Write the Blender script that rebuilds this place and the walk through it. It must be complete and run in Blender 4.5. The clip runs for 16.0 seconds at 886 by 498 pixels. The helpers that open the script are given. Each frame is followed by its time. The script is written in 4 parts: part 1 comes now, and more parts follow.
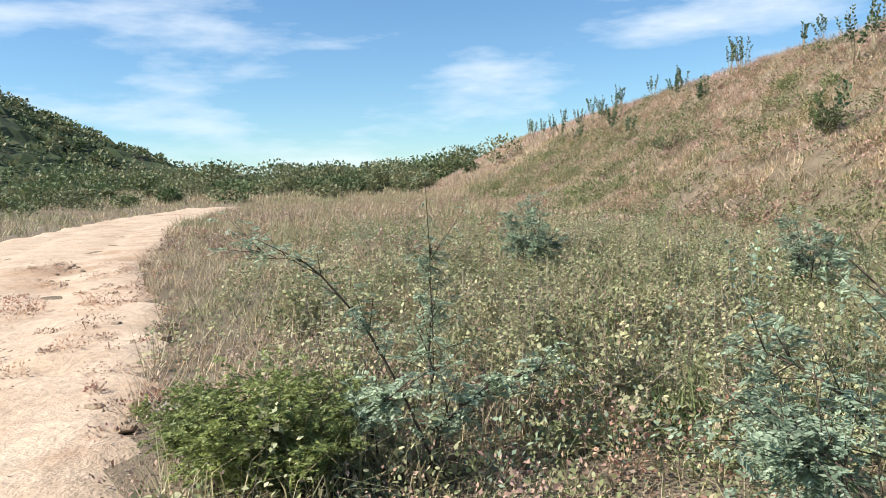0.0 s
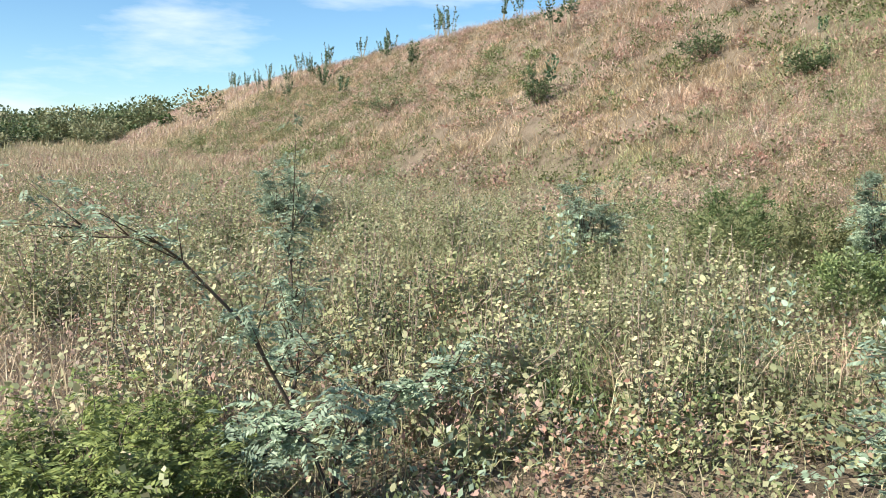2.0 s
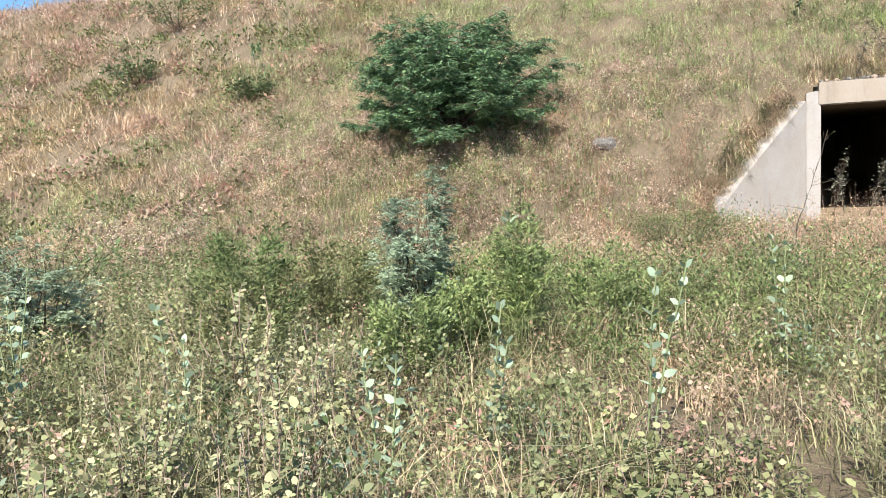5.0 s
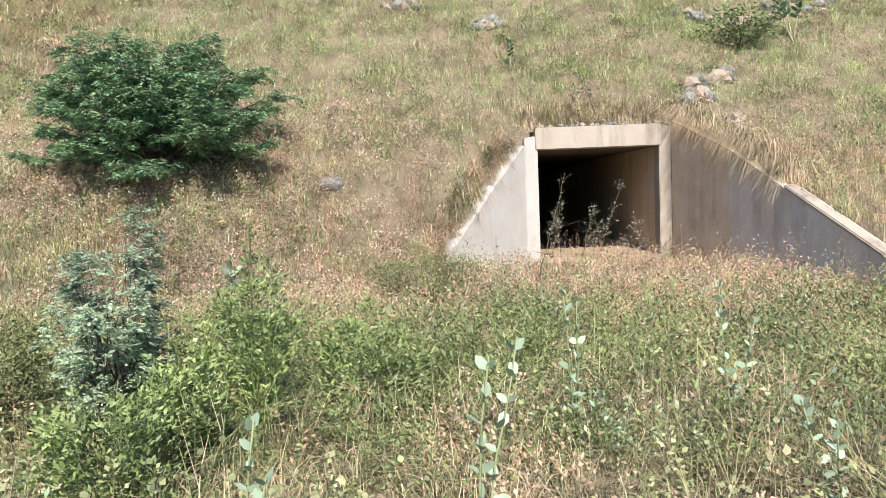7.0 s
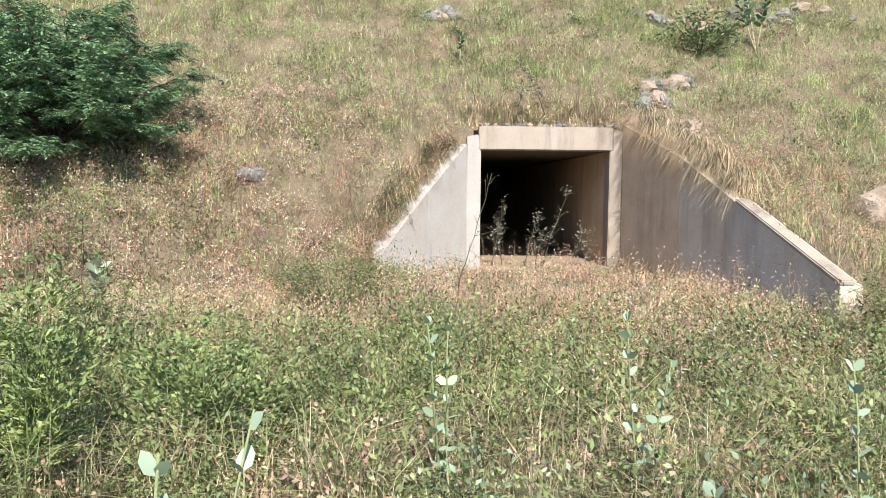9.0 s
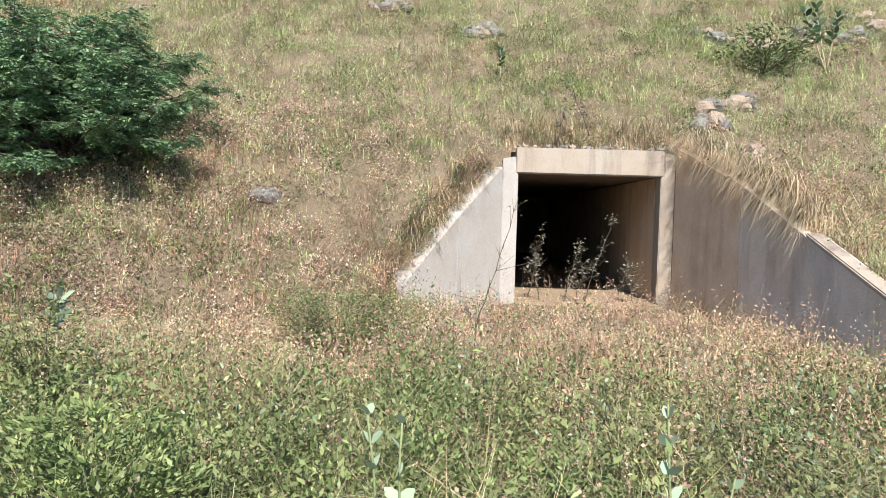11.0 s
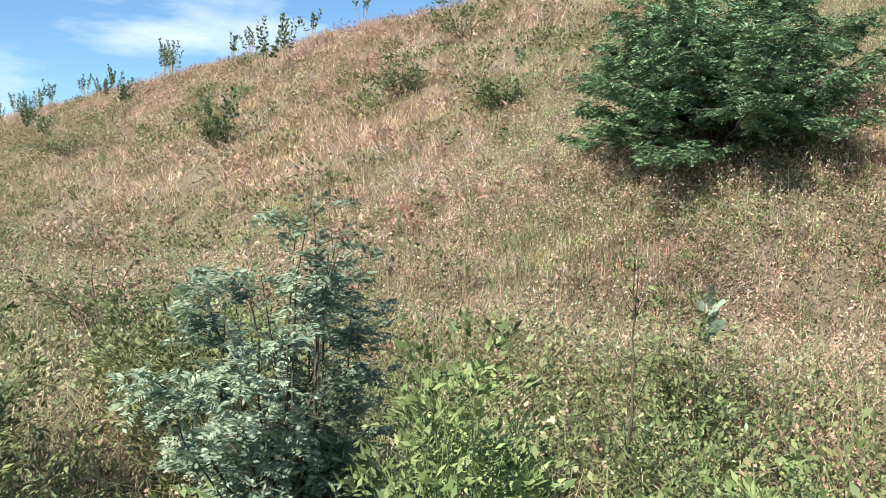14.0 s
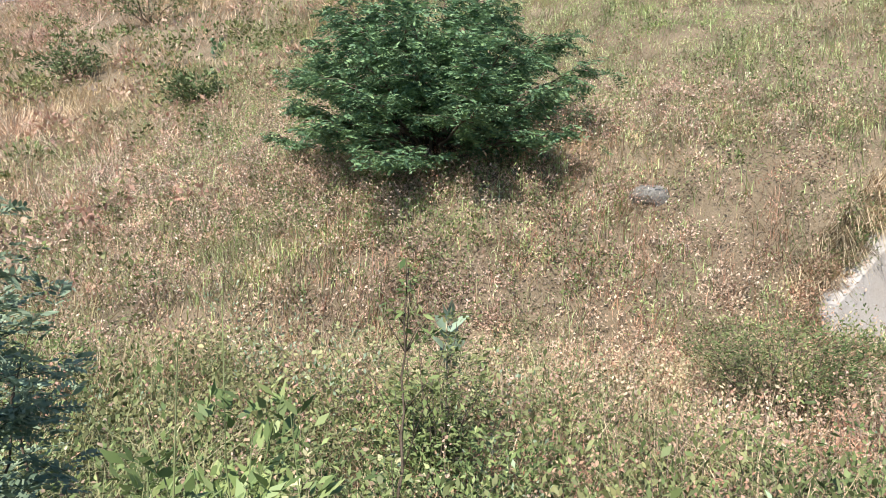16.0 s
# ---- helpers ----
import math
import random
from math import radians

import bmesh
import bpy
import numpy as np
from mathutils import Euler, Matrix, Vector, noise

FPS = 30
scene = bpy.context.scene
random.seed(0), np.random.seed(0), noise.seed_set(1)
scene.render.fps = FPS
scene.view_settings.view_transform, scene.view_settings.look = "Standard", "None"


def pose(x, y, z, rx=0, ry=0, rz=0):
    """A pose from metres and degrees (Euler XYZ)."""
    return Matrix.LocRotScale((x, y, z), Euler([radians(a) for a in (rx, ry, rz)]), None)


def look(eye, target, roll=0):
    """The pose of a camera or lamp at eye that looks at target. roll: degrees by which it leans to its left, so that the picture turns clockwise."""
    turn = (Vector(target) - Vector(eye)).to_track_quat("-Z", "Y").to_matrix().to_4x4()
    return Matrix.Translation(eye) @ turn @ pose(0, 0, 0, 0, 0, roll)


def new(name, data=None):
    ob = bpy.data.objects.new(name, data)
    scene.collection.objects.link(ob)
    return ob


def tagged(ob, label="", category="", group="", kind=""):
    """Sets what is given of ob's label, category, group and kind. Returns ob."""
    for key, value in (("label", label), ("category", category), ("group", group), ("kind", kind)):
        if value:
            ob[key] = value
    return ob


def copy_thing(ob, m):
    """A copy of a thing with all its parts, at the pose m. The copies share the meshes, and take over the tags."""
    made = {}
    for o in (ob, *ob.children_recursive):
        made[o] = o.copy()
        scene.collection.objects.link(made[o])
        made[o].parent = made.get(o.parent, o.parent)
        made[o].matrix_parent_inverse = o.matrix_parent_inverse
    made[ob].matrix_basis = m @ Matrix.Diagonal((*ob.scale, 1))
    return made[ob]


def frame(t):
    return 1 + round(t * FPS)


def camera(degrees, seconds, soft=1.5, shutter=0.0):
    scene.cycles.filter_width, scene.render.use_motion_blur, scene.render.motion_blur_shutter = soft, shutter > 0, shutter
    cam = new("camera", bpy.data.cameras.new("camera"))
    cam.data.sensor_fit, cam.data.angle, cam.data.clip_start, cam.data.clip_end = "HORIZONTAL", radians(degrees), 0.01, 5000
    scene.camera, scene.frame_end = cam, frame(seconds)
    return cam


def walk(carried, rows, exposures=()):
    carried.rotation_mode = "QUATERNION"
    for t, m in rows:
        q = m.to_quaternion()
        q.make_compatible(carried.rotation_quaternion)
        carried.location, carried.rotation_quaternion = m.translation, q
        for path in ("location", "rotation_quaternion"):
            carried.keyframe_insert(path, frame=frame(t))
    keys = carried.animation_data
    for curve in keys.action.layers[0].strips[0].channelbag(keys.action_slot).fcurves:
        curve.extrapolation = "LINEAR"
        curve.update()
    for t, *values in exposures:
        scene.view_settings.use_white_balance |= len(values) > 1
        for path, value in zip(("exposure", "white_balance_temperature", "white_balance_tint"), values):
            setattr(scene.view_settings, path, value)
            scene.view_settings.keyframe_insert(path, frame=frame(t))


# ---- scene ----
cam = camera(59.4, 16.0, soft=0.7)

# seconds, x, y, z, yaw, pitch, lean
ROWS = [
    (0.0, 1.520, -14.518, 1.217, 83.02, -4.67, -1.88),
    (0.5, 1.293, -14.729, 1.182, 79.01, -6.48, 0.26),
    (1.0, 0.993, -14.911, 1.170, 75.42, -7.22, -0.35),
    (1.5, 0.711, -15.043, 1.198, 70.52, -6.84, 0.84),
    (2.0, 0.410, -15.122, 1.204, 60.88, -7.94, 0.33),
    (2.5, 0.144, -15.067, 1.205, 60.99, -6.60, -1.60),
    (3.0, -0.134, -14.939, 1.188, 56.10, -6.87, -0.06),
    (3.5, -0.409, -14.711, 1.194, 42.60, -7.39, -0.56),
    (6.0, -1.572, -13.422, 1.214, 9.67, -5.26, -2.42),
    (6.5, -1.668, -13.150, 1.207, 1.73, -3.74, -1.88),
    (7.0, -1.627, -12.862, 1.209, -0.03, -4.36, -2.26),
    (7.5, -1.515, -12.654, 1.204, -1.05, -3.67, 0.98),
    (8.0, -1.368, -12.399, 1.191, -3.08, -4.07, 1.16),
    (8.5, -1.224, -12.186, 1.173, -2.83, -4.54, 0.78),
    (11.0, -0.797, -10.995, 1.187, 1.22, -2.56, 1.64),
    (11.5, -0.761, -10.761, 1.204, 7.46, -3.57, 1.65),
    (12.0, -0.790, -10.540, 1.214, 13.79, -3.48, 0.44),
    (12.5, -0.935, -10.290, 1.216, 16.05, -2.83, 0.90),
    (13.0, -1.052, -10.209, 1.217, 20.81, -2.74, 1.21),
    (13.5, -1.160, -10.087, 1.205, 35.81, -3.87, 1.25),
    (14.0, -1.338, -10.002, 1.189, 46.45, -4.01, 0.46),
    (14.5, -1.598, -9.933, 1.215, 49.22, -3.52, 0.43),
    (15.0, -1.727, -9.817, 1.203, 41.08, -2.77, 0.52),
    (15.5, -1.823, -9.703, 1.200, 37.05, -2.87, 0.55),
    (16.0, -1.888, -9.602, 1.194, 24.00, -3.27, 1.75),
]


def heading(x, y, z, yaw, pitch, lean):
    a, p = radians(yaw), radians(pitch)
    ahead = Vector((-math.sin(a) * math.cos(p), math.cos(a) * math.cos(p), math.sin(p)))
    eye = Vector((x, y, z))
    return look(eye, eye + ahead, lean)


walk(cam, [(r[0], heading(*r[1:])) for r in ROWS],
     exposures=[(0.0, 0.78), (2.0, 0.90), (3.5, 0.84), (6.0, 1.09), (8.5, 1.08), (12.5, 0.95), (14.5, 0.98), (16.0, 0.95)])

# ---------------------------------------------------------------- world and sun
SUN = Vector((0.07, -0.725, 0.68)).normalized()
sun_data = bpy.data.lights.new("sun", "SUN")
sun_data.energy, sun_data.angle, sun_data.color = 5.0, radians(0.6), (1.0, 0.95, 0.86)
sun = new("sun", sun_data)
sun.matrix_basis = look((0, 0, 60), Vector((0, 0, 60)) - SUN)

world = bpy.data.worlds.new("sky")
world.use_nodes = True
scene.world = world
wn, wl = world.node_tree.nodes, world.node_tree.links
sky = wn.new("ShaderNodeTexSky")
sky.sky_type, sky.sun_disc = "NISHITA", False
sky.sun_elevation = math.asin(SUN.z)
sky.sun_rotation = math.atan2(SUN.x, SUN.y)
sky.air_density, sky.dust_density, sky.ozone_density = 1.0, 0.0, 2.5
wtc = wn.new("ShaderNodeTexCoord")
wmap = wn.new("ShaderNodeMapping")
wmap.inputs["Scale"].default_value = (2.6, 2.6, 11.0)
wmap.inputs["Location"].default_value = (0.9, 0.35, 0.1)
wmap.inputs["Rotation"].default_value = (radians(9), radians(-4), 0)
wl.new(wtc.outputs["Generated"], wmap.inputs["Vector"])
wnoise = wn.new("ShaderNodeTexNoise")
wnoise.inputs["Scale"].default_value = 1.3
wnoise.inputs["Detail"].default_value = 7
wnoise.inputs["Roughness"].default_value = 0.55
wl.new(wmap.outputs["Vector"], wnoise.inputs["Vector"])
wramp = wn.new("ShaderNodeValToRGB")
wramp.color_ramp.elements[0].position, wramp.color_ramp.elements[1].position = 0.50, 0.70
wl.new(wnoise.outputs["Fac"], wramp.inputs["Fac"])
wscale = wn.new("ShaderNodeMath")
wscale.operation = "MULTIPLY"
wscale.inputs[1].default_value = 0.75
wl.new(wramp.outputs["Color"], wscale.inputs[0])
wmix = wn.new("ShaderNodeMix")
wmix.data_type = "RGBA"
wl.new(wscale.outputs[0], wmix.inputs["Factor"])
wtint = wn.new("ShaderNodeMix")
wtint.data_type, wtint.blend_type = "RGBA", "MULTIPLY"
wtint.inputs["Factor"].default_value = 1.0
wtint.inputs["B"].default_value = (0.76, 0.99, 1.13, 1)
wl.new(sky.outputs["Color"], wtint.inputs["A"])
wl.new(wtint.outputs["Result"], wmix.inputs["A"])
wmix.inputs["B"].default_value = (7.6, 8.3, 9.0, 1)
wbg = wn["Background"]
wbg.inputs["Strength"].default_value = 0.077
wl.new(wmix.outputs["Result"], wbg.inputs["Color"])

# ---------------------------------------------------------------- materials


def nodes_of(name):
    m = bpy.data.materials.new(name)
    m.use_nodes = True
    return m, m.node_tree.nodes, m.node_tree.links, m.node_tree.nodes["Principled BSDF"]


def ramp(n, stops):
    r = n.new("ShaderNodeValToRGB")
    e = r.color_ramp.elements
    while len(e) < len(stops):
        e.new(0.5)
    for el, (p, c) in zip(e, stops):
        el.position, el.color = p, (*c, 1)
    return r


def mixed(n, l, fac, a, b, mode="MIX"):
    x = n.new("ShaderNodeMix")
    x.data_type, x.blend_type = "RGBA", mode
    for key, v in (("Factor", fac), ("A", a), ("B", b)):
        if isinstance(v, (int, float)):
            x.inputs[key].default_value = v
        elif isinstance(v, tuple):
            x.inputs[key].default_value = (*v, 1)
        else:
            l.new(v, x.inputs[key])
    return x.outputs["Result"]


def noise_of(n, l, scale, detail=4, rough=0.6, coord=None):
    x = n.new("ShaderNodeTexNoise")
    x.inputs["Scale"].default_value, x.inputs["Detail"].default_value, x.inputs["Roughness"].default_value = scale, detail, rough
    if coord is None:
        coord = n.new("ShaderNodeNewGeometry").outputs["Position"]
    l.new(coord, x.inputs["Vector"])
    return x.outputs["Fac"]


def leaf_material(name, colours, patch=None, patch_scale=0.35, rough=0.6, through_light=0.2):
    """Foliage: each leaf or blade its own tone out of a ramp, drifting in patches."""
    m, n, l, b = nodes_of(name)
    geo = n.new("ShaderNodeNewGeometry")
    k = len(colours)
    r = ramp(n, [(i / max(1, k - 1), c) for i, c in enumerate(colours)])
    l.new(geo.outputs["Random Per Island"], r.inputs["Fac"])
    col = r.outputs["Color"]
    if patch:
        r2 = ramp(n, [(i / max(1, len(patch) - 1), c) for i, c in enumerate(patch)])
        l.new(geo.outputs["Random Per Island"], r2.inputs["Fac"])
        f = noise_of(n, l, patch_scale, 3, 0.6, geo.outputs["Position"])
        fr = ramp(n, [(0.42, (0, 0, 0)), (0.58, (1, 1, 1))])
        l.new(f, fr.inputs["Fac"])
        col = mixed(n, l, fr.outputs["Color"], col, r2.outputs["Color"])
    tone = ramp(n, [(0.36, (0.55, 0.57, 0.55)), (0.5, (1.0, 1.0, 1.0)), (0.64, (1.22, 1.18, 1.12))])
    l.new(noise_of(n, l, 2.6, 2, 0.7, geo.outputs["Position"]), tone.inputs["Fac"])
    col = mixed(n, l, 1.0, col, tone.outputs["Color"], "MULTIPLY")
    l.new(col, b.inputs["Base Color"])
    b.inputs["Roughness"].default_value = rough
    b.inputs["Specular IOR Level"].default_value = 0.3
    tr = n.new("ShaderNodeBsdfTranslucent")
    l.new(col, tr.inputs["Color"])
    ms = n.new("ShaderNodeMixShader")
    ms.inputs["Fac"].default_value = through_light
    l.new(b.outputs["BSDF"], ms.inputs[1])
    l.new(tr.outputs["BSDF"], ms.inputs[2])
    l.new(ms.outputs["Shader"], n["Material Output"].inputs["Surface"])
    return m


def rough_material(name, a, b2, scale, c=None, bump=0.4, rough=0.9, fine=40):
    m, n, l, b = nodes_of(name)
    f = noise_of(n, l, scale, 6, 0.65)
    r = ramp(n, [(0.3, a), (0.7, b2)])
    l.new(f, r.inputs["Fac"])
    col = r.outputs["Color"]
    f2 = noise_of(n, l, fine, 4, 0.7)
    if c:
        r3 = ramp(n, [(0.52, (0, 0, 0)), (0.66, (1, 1, 1))])
        l.new(noise_of(n, l, scale * 0.37, 5, 0.7), r3.inputs["Fac"])
        col = mixed(n, l, r3.outputs["Color"], col, c)
    r2 = ramp(n, [(0.25, (0.72, 0.72, 0.72)), (0.75, (1.15, 1.15, 1.15))])
    l.new(f2, r2.inputs["Fac"])
    col = mixed(n, l, 1.0, col, r2.outputs["Color"], "MULTIPLY")
    l.new(col, b.inputs["Base Color"])
    b.inputs["Roughness"].default_value = rough
    b.inputs["Specular IOR Level"].default_value = 0.25
    bp = n.new("ShaderNodeBump")
    bp.inputs["Strength"].default_value, bp.inputs["Distance"].default_value = bump, 0.03
    l.new(f2, bp.inputs["Height"])
    l.new(bp.outputs["Normal"], b.inputs["Normal"])
    return m


def concrete(name, base, stain, streak, amount=0.5, runs=0.5):
    """Old cast concrete: blotches, rust-brown stains and vertical water streaks."""
    m, n, l, b = nodes_of(name)
    pos = n.new("ShaderNodeNewGeometry").outputs["Position"]
    mp = n.new("ShaderNodeMapping")
    mp.inputs["Scale"].default_value = (2.3, 2.3, 0.35)
    l.new(pos, mp.inputs["Vector"])
    blot = noise_of(n, l, 1.6, 6, 0.7, pos)
    rb = ramp(n, [(0.38, (0, 0, 0)), (0.68, (amount, amount, amount))])
    l.new(blot, rb.inputs["Fac"])
    col = mixed(n, l, rb.outputs["Color"], base, stain)
    st = noise_of(n, l, 1.5, 5, 0.6, mp.outputs["Vector"])
    rs = ramp(n, [(0.50, (0, 0, 0)), (0.70, (runs, runs, runs))])
    l.new(st, rs.inputs["Fac"])
    col = mixed(n, l, rs.outputs["Color"], col, streak)
    fine = noise_of(n, l, 45, 5, 0.75, pos)
    rf = ramp(n, [(0.25, (0.78, 0.78, 0.78)), (0.7, (1.08, 1.08, 1.08))])
    l.new(fine, rf.inputs["Fac"])
    col = mixed(n, l, 1.0, col, rf.outputs["Color"], "MULTIPLY")
    l.new(col, b.inputs["Base Color"])
    b.inputs["Roughness"].default_value = 0.92
    b.inputs["Specular IOR Level"].default_value = 0.2
    bp = n.new("ShaderNodeBump")
    bp.inputs["Strength"].default_value, bp.inputs["Distance"].default_value = 0.35, 0.012
    l.new(fine, bp.inputs["Height"])
    l.new(bp.outputs["Normal"], b.inputs["Normal"])
    return m


M_GROUND = rough_material("dry_earth", (0.15, 0.115, 0.078), (0.25, 0.195, 0.135), 1.3, (0.11, 0.088, 0.055), 0.9)
M_TRACK = rough_material("pale_sandy_track", (0.45, 0.325, 0.225), (0.60, 0.465, 0.345), 0.9, (0.38, 0.255, 0.165), 1.0, fine=9)
M_CLOD = rough_material("earth_clod", (0.240, 0.176, 0.120), (0.360, 0.280, 0.192), 8)
M_ROCK = rough_material("grey_rubble", (0.160, 0.144, 0.132), (0.304, 0.288, 0.268), 5, (0.112, 0.104, 0.096), 0.9)
M_STONE = rough_material("pinkish_stone", (0.288, 0.216, 0.168), (0.400, 0.320, 0.264), 4, None, 0.7)
M_CONC = concrete("cast_concrete", (0.366, 0.320, 0.274), (0.310, 0.232, 0.173), (0.141, 0.106, 0.086), 0.6, 0.75)
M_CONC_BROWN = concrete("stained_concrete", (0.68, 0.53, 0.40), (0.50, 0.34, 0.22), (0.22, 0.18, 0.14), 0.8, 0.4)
M_CONC_GREY = concrete("grey_concrete", (0.68, 0.60, 0.53), (0.56, 0.41, 0.28), (0.20, 0.185, 0.175), 0.7, 0.45)
M_CONC_WHITE = concrete("whitewashed_concrete", (0.389, 0.367, 0.353), (0.331, 0.281, 0.238), (0.259, 0.259, 0.283), 0.6)
# much darker mix, used on the barrel's left wall, roof and end wall
M_BARREL = concrete("dark_concrete", (0.160, 0.128, 0.104), (0.096, 0.080, 0.064), (0.064, 0.056, 0.048), 0.8)
M_BARK = rough_material("thorn_bark", (0.080, 0.060, 0.044), (0.152, 0.116, 0.088), 14)
M_STALK = rough_material("pale_stalk", (0.336, 0.288, 0.192), (0.440, 0.376, 0.256), 10)
M_GREENSTALK = rough_material("green_stalk", (0.176, 0.216, 0.104), (0.272, 0.304, 0.160), 12)
M_TWIG = rough_material("dead_twig", (0.272, 0.200, 0.152), (0.368, 0.288, 0.224), 12)
M_STRAW = leaf_material("straw_grass", [(0.322, 0.237, 0.146), (0.473, 0.369, 0.239), (0.620, 0.521, 0.365), (0.378, 0.255, 0.172)],
                        [(0.197, 0.198, 0.096), (0.315, 0.313, 0.154), (0.435, 0.408, 0.247), (0.283, 0.255, 0.145)], 0.28)
M_PINK = leaf_material("pinkish_dry_grass", [(0.485, 0.297, 0.234), (0.643, 0.451, 0.368), (0.643, 0.571, 0.476), (0.558, 0.318, 0.258)],
                       [(0.401, 0.309, 0.183), (0.558, 0.441, 0.286), (0.643, 0.516, 0.364)], 0.16)
M_SLOPE = leaf_material("greenish_slope_grass", [(0.210, 0.277, 0.106), (0.325, 0.416, 0.166), (0.441, 0.531, 0.261), (0.367, 0.393, 0.194)],
                        [(0.423, 0.416, 0.222), (0.510, 0.578, 0.331), (0.350, 0.312, 0.166)], 0.45)
M_RUST = leaf_material("rust_brown_weeds", [(0.310, 0.153, 0.109), (0.455, 0.243, 0.170), (0.559, 0.342, 0.243), (0.269, 0.143, 0.106)],
                       [(0.476, 0.323, 0.222), (0.600, 0.414, 0.303), (0.310, 0.243, 0.138)], 0.6)
M_GREEN = leaf_material("green_herb_leaf", [(0.077, 0.122, 0.045), (0.131, 0.187, 0.066), (0.207, 0.258, 0.103), (0.101, 0.144, 0.054)],
                        [(0.155, 0.171, 0.072), (0.246, 0.244, 0.116)], 0.5)
M_GRASS = leaf_material("green_grass_blade", [(0.115, 0.163, 0.060), (0.186, 0.236, 0.092), (0.270, 0.294, 0.144)], [(0.222, 0.223, 0.111), (0.308, 0.294, 0.168)], 0.6)
M_DUSTY = leaf_material("dusty_grey_leaf", [(0.136, 0.136, 0.104), (0.216, 0.216, 0.168), (0.304, 0.296, 0.240)])
M_HUSK = leaf_material("dry_husk", [(0.305, 0.210, 0.163), (0.441, 0.316, 0.254), (0.559, 0.428, 0.350), (0.339, 0.256, 0.174)], [(0.374, 0.210, 0.168), (0.474, 0.286, 0.229), (0.322, 0.270, 0.169)], 0.5)
M_FEATHER = leaf_material("feathery_green_leaf", [(0.117, 0.156, 0.048), (0.186, 0.229, 0.071), (0.281, 0.314, 0.105)], rough=0.55)
M_BRIGHT = leaf_material("bright_green_leaf", [(0.113, 0.161, 0.057), (0.193, 0.253, 0.097), (0.314, 0.360, 0.153)], rough=0.5)
M_PALE = leaf_material("pale_round_leaf", [(0.193, 0.230, 0.114), (0.318, 0.336, 0.185), (0.482, 0.459, 0.272), (0.536, 0.486, 0.299), (0.241, 0.274, 0.138)],
                       [(0.164, 0.194, 0.091), (0.249, 0.274, 0.132), (0.370, 0.353, 0.193)], 0.5, rough=0.55)
M_BLUE = leaf_material("grey_green_acacia_leaf", [(0.165, 0.226, 0.150), (0.268, 0.345, 0.236), (0.392, 0.469, 0.335)], rough=0.55, through_light=0.25)
M_TREE = leaf_material("dark_acacia_leaf", [(0.080, 0.150, 0.088), (0.135, 0.232, 0.125), (0.220, 0.335, 0.150)], rough=0.55, through_light=0.25)
M_CALO = leaf_material("milkweed_leaf", [(0.270, 0.360, 0.260), (0.360, 0.450, 0.330), (0.220, 0.300, 0.205)], rough=0.5, through_light=0.15)
M_CALO_DARK = leaf_material("dark_milkweed_leaf", [(0.048, 0.096, 0.048), (0.086, 0.144, 0.072), (0.134, 0.192, 0.106)], rough=0.5)
M_SCRUB = leaf_material("scrub_leaf", [(0.064, 0.106, 0.042), (0.110, 0.157, 0.066), (0.174, 0.213, 0.102)],
                        [(0.162, 0.179, 0.090), (0.267, 0.258, 0.144)], 0.12)
M_BUSH = leaf_material("bush_leaf", [(0.072, 0.104, 0.048), (0.112, 0.160, 0.068), (0.176, 0.224, 0.104)], rough=0.55)
M_TAN = leaf_material("tan_hanging_grass", [(0.30, 0.225, 0.145), (0.46, 0.365, 0.245), (0.60, 0.50, 0.355), (0.24, 0.175, 0.115)])
M_HILL = rough_material("wooded_hill", (0.018, 0.032, 0.014), (0.044, 0.064, 0.024), 0.08, (0.080, 0.064, 0.036), 0.6, fine=0.7)

# ---------------------------------------------------------------- mesh helpers
rng = np.random.default_rng(7)


def flat_mesh(name, verts, k, mat):
    """A mesh of separate k-sided faces out of an array (faces*k, 3); k 6.5: bent blades of six corners, two four-sided faces each."""
    verts = np.ascontiguousarray(verts, dtype=np.float32).reshape(-1, 3)
    nv = len(verts)
    if k == 6.5:
        order = (np.arange(0, nv, 6)[:, None] + np.array([0, 1, 2, 3, 3, 2, 4, 5])).astype(np.int32).ravel()
        me = bpy.data.meshes.new(name)
        me.vertices.add(nv)
        me.vertices.foreach_set("co", verts.ravel())
        me.loops.add(len(order))
        me.loops.foreach_set("vertex_index", order)
        me.polygons.add(len(order) // 4)
        me.polygons.foreach_set("loop_start", np.arange(0, len(order), 4, dtype=np.int32))
        me.update(calc_edges=True)
        me.materials.append(mat)
        return me
    me = bpy.data.meshes.new(name)
    me.vertices.add(nv)
    me.vertices.foreach_set("co", verts.ravel())
    me.loops.add(nv)
    me.loops.foreach_set("vertex_index", np.arange(nv, dtype=np.int32))
    me.polygons.add(nv // k)
    me.polygons.foreach_set("loop_start", np.arange(0, nv, k, dtype=np.int32))
    me.update(calc_edges=True)
    me.materials.append(mat)
    return me


def stuff(name, verts, k, mat, label, category):
    return tagged(new(name, flat_mesh(name, verts, k, mat)), label, category, kind="stuff")


def part(name, me, parent, label=""):
    ob = new(name, me)
    ob.parent = parent
    return tagged(ob, label)


def bm_mesh(name, bm, mat):
    me = bpy.data.meshes.new(name)
    bm.to_mesh(me)
    bm.free()
    me.materials.append(mat)
    return me


def unit(v):
    return v / np.maximum(np.linalg.norm(v, axis=-1, keepdims=True), 1e-9)


